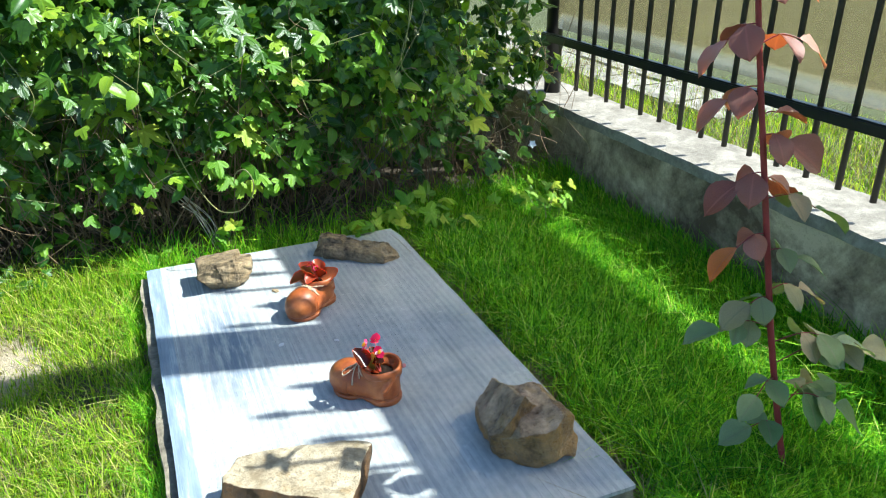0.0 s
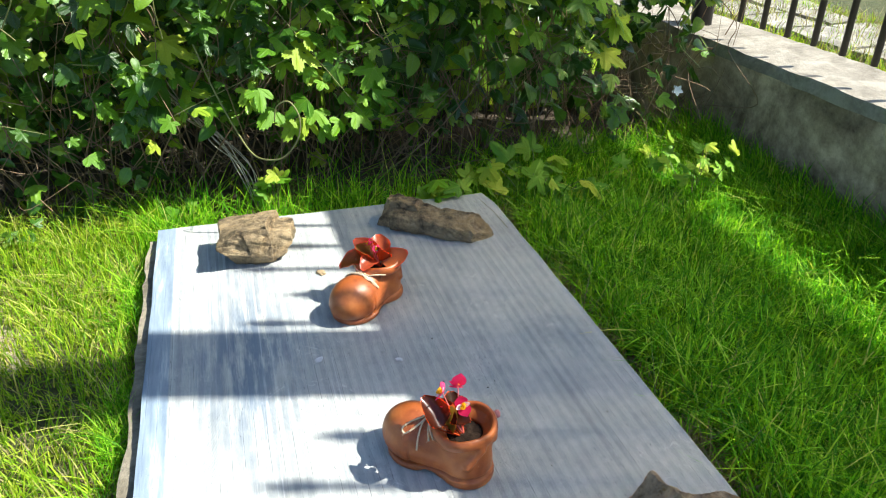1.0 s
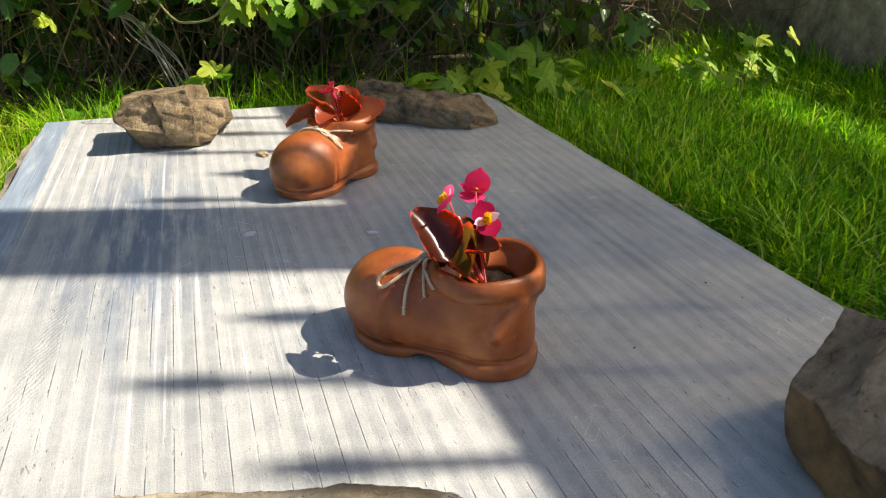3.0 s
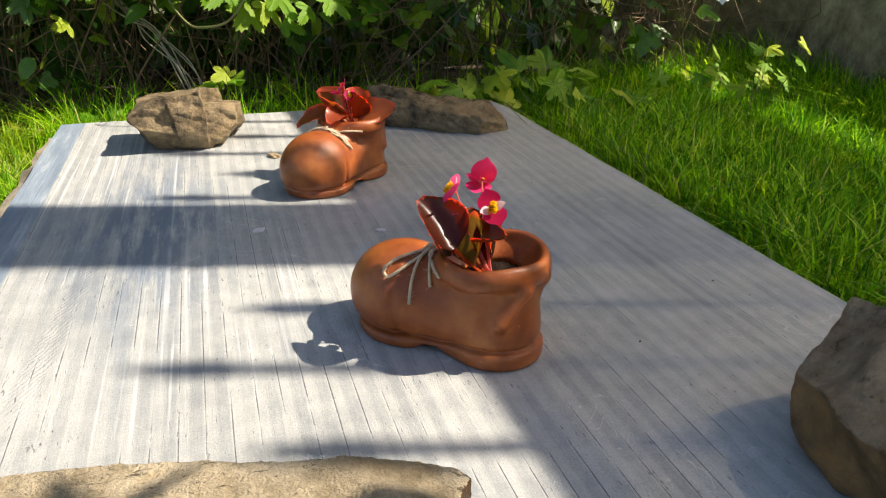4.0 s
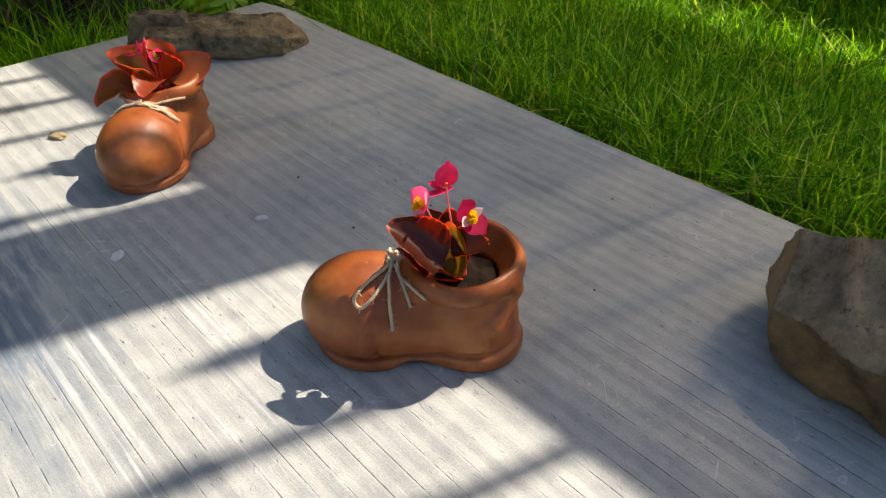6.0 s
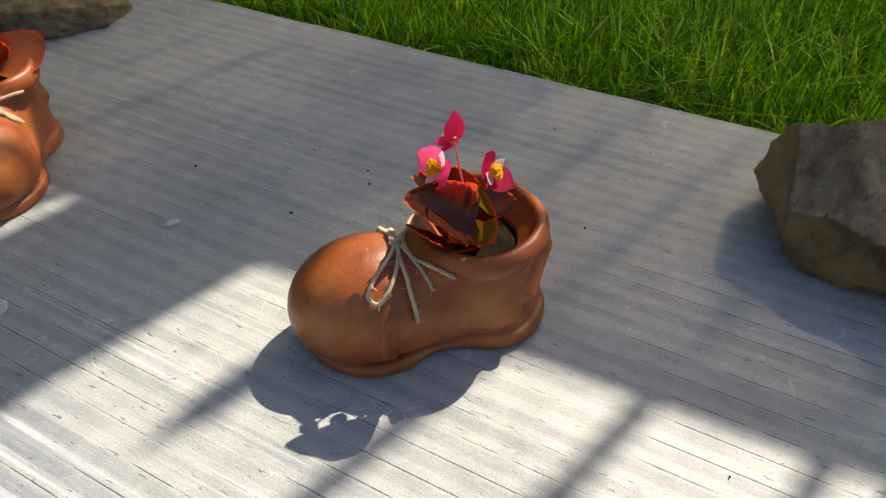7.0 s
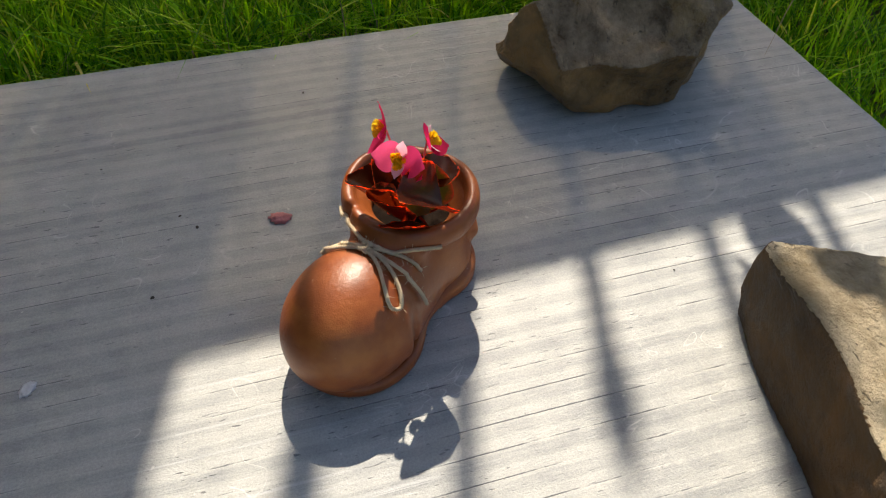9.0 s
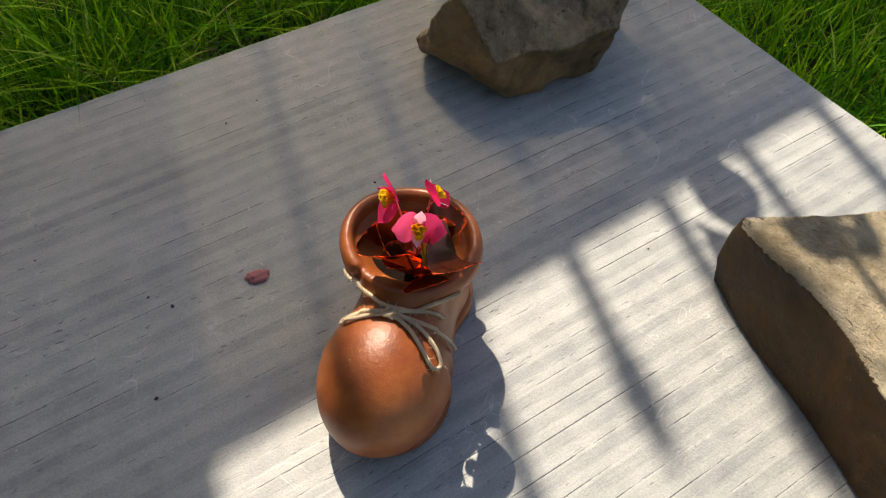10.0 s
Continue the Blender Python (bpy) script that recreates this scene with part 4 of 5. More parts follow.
def boot(at, turn, label, seed, across=False):
    ob = link("boot_planter", mesh("boot_planter", BOOT_V, BOOT_F), TERRA, None, "", True)
    ob.matrix_basis = pose(at[0], at[1], ZT, 0, 0, turn) @ Matrix.Scale(BOOT_SIZE, 4)
    tagged(ob, label, "planter", "terracotta boots")
    rng = random.Random(seed)
    bm = bmesh.new()
    bmesh.ops.create_icosphere(bm, subdivisions=4, radius=1)
    for v in bm.verts:
        d = v.co.copy()
        lump = noise.noise(d * 5 + Vector((seed, 0, 0))) * 0.16 + noise.noise(d * 14) * 0.07
        v.co = Vector((d.x * 0.037, d.y * 0.039, d.z * 0.010 * (1 + lump * 3))) + Vector((0.013, -0.006, 0.074 + lump * 0.014))
    part("soil", bm, POTSOIL, ob, "dark crumbly potting soil", True)
    # twine round the neck, knot, two loops and two loose ends
    ring = [(0.050, 0.050, 0.088), (0.060, 0.044, 0.090), (0.070, 0.030, 0.093), (0.077, 0.012, 0.095), (0.078, -0.006, 0.095), (0.072, -0.026, 0.093), (0.060, -0.044, 0.090), (0.050, -0.052, 0.088)]
    twine("lace", ring, 0.0015, ob, 10, BOOT_SKIN)
    place, normal, _, _ = BOOT_SKIN.find_nearest(Vector((0.083, -0.003, 0.098)))
    knot = place + normal * 0.004
    twine("lace_knot", [knot + Vector(d) for d in ((0.001, -0.006, -0.002), (0.004, -0.002, 0.001), (0.001, 0.004, 0.003), (-0.003, 0.001, 0.002), (0.001, -0.003, 0.0), (0.004, 0.004, 0.0), (0.0, 0.006, -0.002))], 0.0017, ob)
    if across:
        for k in (-1, 0, 1):
            twine("lace_loop", [(0.083 + 0.004 * k, -0.050, 0.070), (0.088 + 0.004 * k, -0.032, 0.086), (0.088 + 0.003 * k, -0.010, 0.096), knot, (0.085 - 0.002 * k, 0.020, 0.093), (0.079 - 0.003 * k, 0.036 + 0.003 * k, 0.083), (0.074 - 0.003 * k, 0.045 + 0.003 * k, 0.072 - 0.003 * k)], 0.0014, ob, 10, BOOT_SKIN, 0.0012 * (k + 1))
        return ob
    twine("lace_loop", [knot, (0.092, 0.014, 0.094), (0.106, 0.028, 0.086), (0.1135, 0.037, 0.077), (0.106, 0.044, 0.075), (0.095, 0.036, 0.084), (0.086, 0.018, 0.092), knot], 0.0014, ob, 10, BOOT_SKIN, 0.001)
    twine("lace_end", [knot, (0.084, 0.018, 0.093), (0.081, 0.038, 0.082), (0.078, 0.050, 0.068), (0.076, 0.057, 0.056)], 0.0014, ob, 10, BOOT_SKIN, 0.0022)
    twine("lace_end", [knot, (0.074, 0.020, 0.092), (0.068, 0.034, 0.085), (0.0615, 0.043, 0.0745)], 0.0013, ob, 10, BOOT_SKIN)
    twine("lace_loop", [knot, (0.088, -0.016, 0.092), (0.092, -0.032, 0.086), (0.0925, -0.044, 0.079), (0.086, -0.042, 0.082), (0.084, -0.022, 0.090), knot], 0.0014, ob, 10, BOOT_SKIN, 0.001)
    twine("lace_end", [knot, (0.084, -0.020, 0.091), (0.086, -0.038, 0.083), (0.085, -0.050, 0.072)], 0.0013, ob, 10, BOOT_SKIN, 0.0005)
    return ob


BOOT1 = (0.073, 0.140)
turn1 = 132.0
boot1 = boot(BOOT1, turn1, "terracotta boot planter with a twine bow and a pink begonia", 5)
BOOT2 = (0.058, 0.763)
turn2 = 218.0
boot2 = boot(BOOT2, turn2, "terracotta boot planter with twine lacing, toe towards the pale stone", 9, True)


def begonia(at, turn, label, leaves, flowers):
    ob = empty("begonia_plant", (at[0], at[1], ZT + 0.080), turn)
    tagged(ob, label, "plant", "begonias in the boots")
    for base, tip, facing, width, cup, curl, green in leaves:
        cupped_leaf(ob, base, tip, facing, width, cup, curl, green)
        tube("stalk", [(0.012, -0.003, -0.006), ((base[0] + 0.012) / 2, base[1] / 2, base[2] * 0.4), base], 0.0014, BEGONIA_RIM, ob, 5, 0.8, 5)
    for lu, lv, lw, facing, size, spin, op in flowers:
        petal_flower("flower", (lu, lv, lw), facing, size * 0.70, ob, spin, op, lv > 0.001)
        tube("stalk", [(0.014, -0.002, 0.0), ((lu + 0.02) / 2, lv * 0.5, lw * 0.55), (lu, lv, lw)], 0.0011, PETAL_STALK, ob, 5, 0.8, 5)
    return ob


begonia(BOOT1, turn1, "young begonia with dark bronze leaves and bright pink blooms",
        (((0.034, 0.037, 0.040), (0.080, 0.027, 0.078), (-0.5, 0.55, 0.6), 0.36, 1.5, 0.1, False), ((0.048, 0.034, 0.026), (0.078, 0.008, 0.036), (-0.5, -0.2, 0.8), 0.26, 0.8, 0.2, False), ((0.040, -0.002, 0.018), (0.062, -0.036, 0.052), (-0.5, 0.4, 0.8), 0.46, 1.3, 0.1, False),
         ((0.044, 0.006, 0.014), (0.068, -0.012, 0.050), (-0.6, 0.3, 0.7), 0.42, 1.2, 0.2, False), ((0.026, 0.018, 0.044), (-0.008, 0.012, 0.052), (0.2, 0.3, 1.0), 0.48, 1.1, 0.1, False), ((0.030, 0.012, 0.016), (0.024, 0.006, 0.070), (0.4, 0.8, 0.2), 0.40, 1.0, 0.3, True),
         ((0.020, -0.010, 0.012), (0.030, -0.030, 0.060), (0.4, 0.4, 0.6), 0.44, 1.2, 0.2, False)),
        ((0.011, 0.009, 0.076, (-0.5, 0.65, 0.5), 0.050, 20, 0.2), (0.049, 0.010, 0.087, (0.8, 0.35, 0.45), 0.052, 80, 0.1), (0.033, -0.013, 0.093, (0.55, -0.75, 0.25), 0.056, 15, 0.15), (0.042, 0.014, 0.068, (0.2, 0.7, 0.5), 0.026, 20, 0.8)))
begonia(BOOT2, turn2, "begonia with red-green leaves spilling over a boot's rim",
        (((0.018, 0.012, 0.022), (-0.024, 0.056, 0.046), (0.5, 0.5, 0.8), 0.40, 0.8, -0.2, True), ((0.020, -0.010, 0.022), (0.034, -0.062, 0.066), (0.5, 0.3, 0.7), 0.36, 0.8, -0.2, True), ((0.034, -0.022, 0.026), (0.084, -0.070, 0.016), (0.3, 0.0, 1), 0.42, 0.5, -0.4, True),
         ((0.034, 0.004, 0.034), (0.082, 0.004, 0.030), (0.3, 0.3, 1), 0.44, 0.6, -0.4, True), ((0.020, 0.000, 0.022), (0.036, 0.030, 0.066), (-0.3, 0.3, 0.7), 0.48, 0.9, 0.1, False), ((0.008, -0.010, 0.022), (-0.028, -0.038, 0.060), (0.5, 0.3, 0.8), 0.48, 0.8, 0.1, True),
         ((0.026, -0.012, 0.024), (0.058, -0.040, 0.062), (-0.1, 0.4, 0.8), 0.46, 0.9, 0.1, True)),
        ((0.026, -0.018, 0.062, (0.3, -0.6, 0.7), 0.042, 40, 0.5), (0.030, 0.008, 0.060, (0.7, 0.3, 0.6), 0.038, 110, 0.7), (0.034, -0.003, 0.076, (0.2, -0.3, 0.9), 0.030, 10, 0.8)))


# ---- fence, with an added shade-casting board ----
fence = empty("metal_fence", (FX, 0, 0))
tagged(fence, "black iron bar fence with a beige mesh screen above its rail", "fence")


def bar_mesh(top):
    bm = bmesh.new()
    rings = ((0.495, 0.0105), (1.70, 0.0105), (top - 0.13, 0.0105), (top - 0.127, 0.017), (top - 0.112, 0.017), (top - 0.108, 0.009), (top - 0.088, 0.019), (top - 0.065, 0.015), (top, 0.002))
    prev = None
    for z, r in rings:
        ring = [bm.verts.new((r * math.cos(a), r * math.sin(a), z)) for a in (k * math.pi / 5 for k in range(10))]
        if prev:
            for k in range(10):
                bm.faces.new((prev[k], prev[(k + 1) % 10], ring[(k + 1) % 10], ring[k]))
        else:
            bm.faces.new(ring)
        prev = ring
    bm.faces.new(prev)
    return bm


BAR_Y, BAR_STEP = -0.449, 0.1286
short_bar = part("bar", bar_mesh(2.337), RUSTY, fence, "", True)
short_bar.location = (0, BAR_Y, 0)
long_bar = part("bar", bar_mesh(2.478), RUSTY, fence, "", True)
long_bar.location = (0, BAR_Y + BAR_STEP, 0)
for k in range(-15, 17):
    if k in (0, 1):
        continue
    ob = new("bar", (long_bar if k % 2 else short_bar).data)
    ob.parent, ob.location = fence, (0, BAR_Y + BAR_STEP * k, 0)
part("rail", box((0.034, 4.2, 0.042), (-0.004, -0.16, 0.718), 0.006), IRON, fence)
TOP, SLOPE = 2.046, 0.060   # the upper rail rises towards the hedge
upper_rail = part("rail", box((0.034, 4.2, 0.040), (-0.004, -0.16, 0), 0.006), IRON, fence)
upper_rail.matrix_basis = Matrix.Translation((0, 0, TOP)) @ Matrix.Rotation(math.atan(SLOPE), 4, "X")
bm = bmesh.new()
bmesh.ops.create_cone(bm, cap_ends=True, segments=24, radius1=0.043, radius2=0.043, depth=1.7, matrix=Matrix.Translation((0.04, 1.90, 0.42 + 0.85)))
part("post", bm, IRON, fence, "thick black round post", True)


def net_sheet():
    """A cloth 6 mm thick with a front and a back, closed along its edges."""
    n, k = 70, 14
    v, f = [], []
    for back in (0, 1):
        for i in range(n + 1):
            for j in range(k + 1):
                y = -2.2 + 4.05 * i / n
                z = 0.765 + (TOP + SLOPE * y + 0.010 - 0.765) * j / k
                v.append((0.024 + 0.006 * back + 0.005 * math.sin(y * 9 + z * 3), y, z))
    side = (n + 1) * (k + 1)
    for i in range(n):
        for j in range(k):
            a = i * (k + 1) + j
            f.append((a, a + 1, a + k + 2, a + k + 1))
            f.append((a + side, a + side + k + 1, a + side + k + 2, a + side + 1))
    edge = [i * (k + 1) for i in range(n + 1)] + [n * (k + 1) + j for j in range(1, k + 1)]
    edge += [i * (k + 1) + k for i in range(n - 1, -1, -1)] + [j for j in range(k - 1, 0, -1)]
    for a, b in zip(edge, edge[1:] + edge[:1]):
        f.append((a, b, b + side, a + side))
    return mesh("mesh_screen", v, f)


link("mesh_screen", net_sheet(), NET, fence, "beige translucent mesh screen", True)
# unseen board, added so that its shadow makes the dark band on the sheet
board = part("upright_board", box((0.03, 0.235, 2.57), (0.085, 0.0, 0.0), 0.004), CASTER_WOOD, fence, "unseen grey board added above the rail to cast a shade band")
board.location = (0, 0.020, 2.735)

# ---- beyond the fence ----
path_stones = empty("stone_path")
tagged(path_stones, "pale uneven paving stones in the grass beyond the fence", "path", kind="structure")
rng = random.Random(12)
y = 1.75
while y < 5.0:
    depth = rng.uniform(0.32, 0.55)
    x = 2.72
    while x < 3.25:
        w = rng.uniform(0.22, 0.38)
        bm = rough_block((w - 0.03, depth - 0.03, 0.05), (x + w / 2, y + depth / 2, 0.150 + rng.uniform(-0.006, 0.008)), (3, 3, 0), 0.012, rng.uniform(0, 50), 5.0)
        part("paving_stone", bm, PAVING, path_stones)
        x += w
    y += depth

# ---- hedge ----
hedge = empty("hedge", (0, 1.9, 0))
tagged(hedge, "dense green hedge of hop vines and brambles with dry stems below", "hedge")
hedge_inv = Matrix.Translation((0, -1.9, 0))
rng = random.Random(21)


def front(x, z):
    """How far towards the lawn the leaves reach."""
    y = 1.66 + 0.26 * noise.noise((x * 2.1, z * 2.3, 5)) + 0.10 * noise.noise((x * 6, z * 6, 9))
    y -= 0.17 * math.exp(-((z - 0.75) / 0.40) ** 2)
    y += 0.04 * max(0, (0.32 - z) / 0.32)
    if x > 0.85:
        y -= 0.10 * min(1, (x - 0.85) / 0.4)
    return y


poses_big, poses_small = [], []
for k in range(14000):
    x, z = rng.uniform(-2.3, 1.72), rng.uniform(0.03, 1.75)
    thick = noise.noise((x * 4.5, z * 4.5, 31)) + 0.5 * noise.noise((x * 11, z * 11, 3))
    if thick < -0.05 and rng.random() < 0.82:
        continue
    if z < 0.46 and rng.random() < 0.66 + 0.5 * (0.46 - z):
        continue
    if x > 1.36 and (z > 0.40 or x > 1.47):
        continue
    deep = abs(rng.gauss(0, 0.10)) + (0.0 if rng.random() < 0.7 else rng.uniform(0, 0.7))
    y = front(x, z) + deep
    face = (rng.gauss(0.25, 0.75), rng.gauss(-0.8, 0.5), rng.gauss(0.65, 0.65))
    m = hedge_inv @ leaf_pose((x, y, z), face, rng.choice((0.036, 0.046, 0.056, 0.066, 0.08)) * rng.uniform(0.9, 1.25), rng.uniform(-80, 80), rng.uniform(-20, 30))
    (poses_big if rng.random() < 0.75 else poses_small).append(m)
scatter("foliage", HOP, poses_big, LEAF, hedge)
scatter("foliage", OVAL, poses_small, LEAF, hedge)
# backing leaves that close the gaps
poses = []
for k in range(3200):
    x, z = rng.uniform(-2.6, 1.35), rng.uniform(0.0, 1.85)
    poses.append(hedge_inv @ leaf_pose((x, rng.uniform(2.15, 2.7), z), (rng.gauss(0, 0.5), -1, rng.gauss(0.4, 0.4)), rng.uniform(0.12, 0.2), rng.uniform(-180, 180)))
scatter("foliage", ROUGH, poses, LEAF, hedge)
hop_meshes, oval_meshes = leaf_meshes(HOP_FINE), leaf_meshes(OVAL)
for me in hop_meshes + oval_meshes:
    me.materials.append(LEAF)
young_meshes = leaf_meshes(HOP_FINE)
for me in young_meshes:
    me.materials.append(YOUNG)
# sprays of larger leaves in front, each spray along a short runner
count = 0
while count < 296:
    x, z = rng.triangular(-1.35, 1.35, -0.2), rng.triangular(0.30, 1.2, 0.48)
    pool = young_meshes if rng.random() < (0.50 if z < 0.75 else 0.22) else hop_meshes if rng.random() < 0.8 else oval_meshes
    base_size = rng.uniform(0.065, 0.11)
    y = front(x, z) - rng.uniform(0.0, 0.09)
    dx, dz = rng.gauss(0, 0.05), rng.gauss(-0.04, 0.035)
    runner = []
    for q in range(rng.randint(3, 7)):
        if z < 0.27:
            break
        runner.append(Vector((x, y + 0.012, z)))
        ob = new("leaf", rng.choice(pool))
        ob.parent = hedge
        at = (x + rng.gauss(0, 0.025), y + rng.gauss(0, 0.012), z + rng.gauss(0, 0.02))
        ob.matrix_basis = hedge_inv @ leaf_pose(at, (rng.gauss(0.35, 0.4), -0.8, rng.gauss(0.9, 0.35)), base_size * (1 - 0.1 * q), rng.uniform(-70, 70), rng.uniform(-10, 25))
        x, z, y = x + dx, z + dz, y - rng.uniform(0, 0.012)
        count += 1
    if len(runner) > 2:
        tube("vine", [hedge_inv @ p for p in runner], 0.0014, VINE, hedge, 4, 0.6, 3)


def inside(points):
    return [hedge_inv @ Vector(p) for p in points]


# dry stems under the leaves, thin green runners in front of them
twigs = []
for k in range(420):
    x = rng.uniform(-1.8, 1.5)
    y = rng.uniform(1.60, 2.25)
    lean = rng.gauss(0, 0.25)
    top = rng.uniform(0.25, 0.9)
    pts = [(x, y, 0.0), (x + lean * 0.4, y - rng.uniform(0, 0.1), top * 0.45), (x + lean, y + rng.gauss(0, 0.1), top)]
    twigs.append(tube_arrays(smooth_path(inside(pts), 5), rng.uniform(0.0012, 0.0035), 5, taper=0.5))
for k in range(260):
    x, z = rng.uniform(-1.7, 1.45), rng.uniform(0.06, 0.75)
    y = front(x, z) + rng.uniform(-0.02, 0.2)
    pts = [(x, y, z)]
    for s in range(4):
        x += rng.gauss(0, 0.09)
        z = max(0.03, z + rng.gauss(-0.03, 0.07))
        pts.append((x, y + rng.gauss(0, 0.05), z))
    twigs.append(tube_arrays(smooth_path(inside(pts), 5), rng.uniform(0.0010, 0.0022), 4))
tagged(link("twig_tangle", mesh("twig_tangle", *joined(twigs)), TWIG, hedge, "tangle of dry brown twigs", True), kind="stuff")
for k in range(8):
    j = lambda s: rng.gauss(0, s)
    tube("dead_stem", inside([(-0.50 + j(0.03), 1.72 + j(0.02), 0.42 + j(0.04)), (-0.386 + j(0.02), 1.684 + j(0.015), 0.302 + j(0.02)), (-0.310 + j(0.016), 1.622 + j(0.012), 0.245 + j(0.016)), (-0.232 + j(0.014), 1.565 + j(0.012), 0.145 + j(0.016)), (-0.205 + j(0.02), 1.540 + j(0.015), 0.0)]), 0.0024, PALE_TWIG, hedge, 5, 0.6)
tube("vine", inside([(-0.33, 1.54, 0.56), (-0.29, 1.50, 0.43), (-0.25, 1.45, 0.335), (-0.215, 1.32, 0.300), (-0.184, 1.245, 0.297), (-0.130, 1.19, 0.315), (-0.088, 1.15, 0.375), (-0.076, 1.139, 0.44), (-0.098, 1.15, 0.485), (-0.130, 1.17, 0.470), (-0.140, 1.18, 0.43)]), 0.0030, VINE, hedge, 7, 0.6, 10)
for a in range(14):
    x = rng.uniform(-1.2, 1.4)
    z = rng.uniform(0.35, 1.0)
    y = front(x, z) - 0.04
    tube("vine", inside([(x, y + 0.05, z + 0.25), (x + rng.gauss(0, 0.05), y - 0.01, z + 0.1), (x + rng.gauss(0, 0.06), y - 0.03, z - 0.06), (x + rng.gauss(0, 0.08), y, z - 0.18)]), 0.0018, VINE, hedge, 5)

# ---- weeds by the sheet ----


def weed(at, label, height, count, size, pool, seed, spread=0.08):
    r = random.Random(seed)
    ob = empty("weed", (at[0], at[1], 0.0))
    tagged(ob, label, "plant")
    for k in range(count):
        h = height * r.uniform(0.45, 1.0)
        x, y = r.gauss(0, spread), r.gauss(0, spread * 0.6)
        tube("stem", [(x * 0.2, y * 0.2, 0), (x * 0.6, y * 0.6, h * 0.6), (x, y, h)], 0.0016, VINE, ob, 5, 0.7, 4)
        for q in range(2):
            lf = new("leaf", r.choice(pool))
            lf.parent = ob
            lf.matrix_basis = leaf_pose((x + r.gauss(0, 0.006), y, h - q * 0.02), (r.gauss(0.2, 0.5), r.gauss(-0.5, 0.3), 0.9), size * r.uniform(0.7, 1.15), r.uniform(-180, 180), 10)
    return ob


weed((0.71, 1.31), "hop seedlings with broad green leaves at the sheet's corner", 0.17, 11, 0.095, young_meshes, 1, 0.10)
weed((0.63, 1.37), "small green hop seedling beside the sheet", 0.11, 4, 0.06, young_meshes, 2, 0.05)
weed((0.40, 1.29), "pale yellow-green hop shoot in the grass", 0.20, 6, 0.075, young_meshes, 3, 0.06)
weed((1.20, 1.14), "yellow-green leafy weed near the low wall", 0.22, 12, 0.055, young_meshes, 4, 0.08)
weed((1.13, 1.33), "pale green weed in the lawn", 0.16, 6, 0.06, young_meshes, 5, 0.06)
weed((-0.15, 1.45), "fresh green hop shoot behind the brown stone", 0.19, 6, 0.050, young_meshes, 6, 0.022)
weed((-0.44, 1.455), "small yellow-green shoot in the grass", 0.10, 4, 0.05, young_meshes, 7, 0.04)
weed((-0.86, 1.55), "low green bramble seedlings by the hedge", 0.12, 9, 0.055, hop_meshes, 8, 0.12)
weed((-1.05, 1.45), "low green bramble seedling in the lawn", 0.10, 5, 0.055, hop_meshes, 9, 0.08)
flower = empty("white_flower", (1.28, 1.44, 0.0))
tagged(flower, "small white flower on a thin stem by the hedge", "flower")
tube("stem", [(0.0, 0.1, 0.0), (0.01, 0.05, 0.16), (0.0, 0.0, 0.31)], 0.0015, VINE, flower, 5)
for k in range(5):
    v, f, a = oval_leaf(0.34, 0.2, -0.2, 5)
    ob = link("petal", mesh("petal", v * 0.022, f, a), WHITE_PETAL, flower)
    ob.matrix_basis = leaf_pose((0, 0, 0.31), (-0.3, -0.8, 0.5), 1.0, k * 72)

# ---- rose in front ----
rose = empty("rose_shoot", (0.93, -0.46, 0))
tagged(rose, "tall young rose shoot with bronze-red leaves", "shrub")
stem_pts = [(0.004, -0.030, -0.02), (-0.044, -0.008, 0.182), (-0.101, 0.016, 0.429), (-0.145, 0.034, 0.649), (-0.183, 0.051, 0.846), (-0.217, 0.066, 1.022), (-0.247, 0.078, 1.182), (-0.290, 0.090, 1.42)]
tube("stem", stem_pts, 0.0085, ROSE_STEM, rose, 8, 0.6, 8, "dark red stem")
rose_shapes = [oval_leaf(0.42, 0.30, 0.30, 8, 1.05), oval_leaf(0.45, 0.15, 0.45, 8, 1.15, 0.02), oval_leaf(0.38, 0.55, 0.2, 8, 1.0, 0.02)]
red_meshes, green_meshes = leaf_meshes(rose_shapes), leaf_meshes(rose_shapes)
for me in red_meshes:
    me.materials.append(ROSE_RED)
for me in green_meshes:
    me.materials.append(ROSE_GREEN)
r = random.Random(31)


def stem_at(z):
    for a, b in zip(stem_pts, stem_pts[1:]):
        if z <= b[2]:
            return Vector(a).lerp(Vector(b), (z - a[2]) / (b[2] - a[2]))
    return Vector(stem_pts[-1])


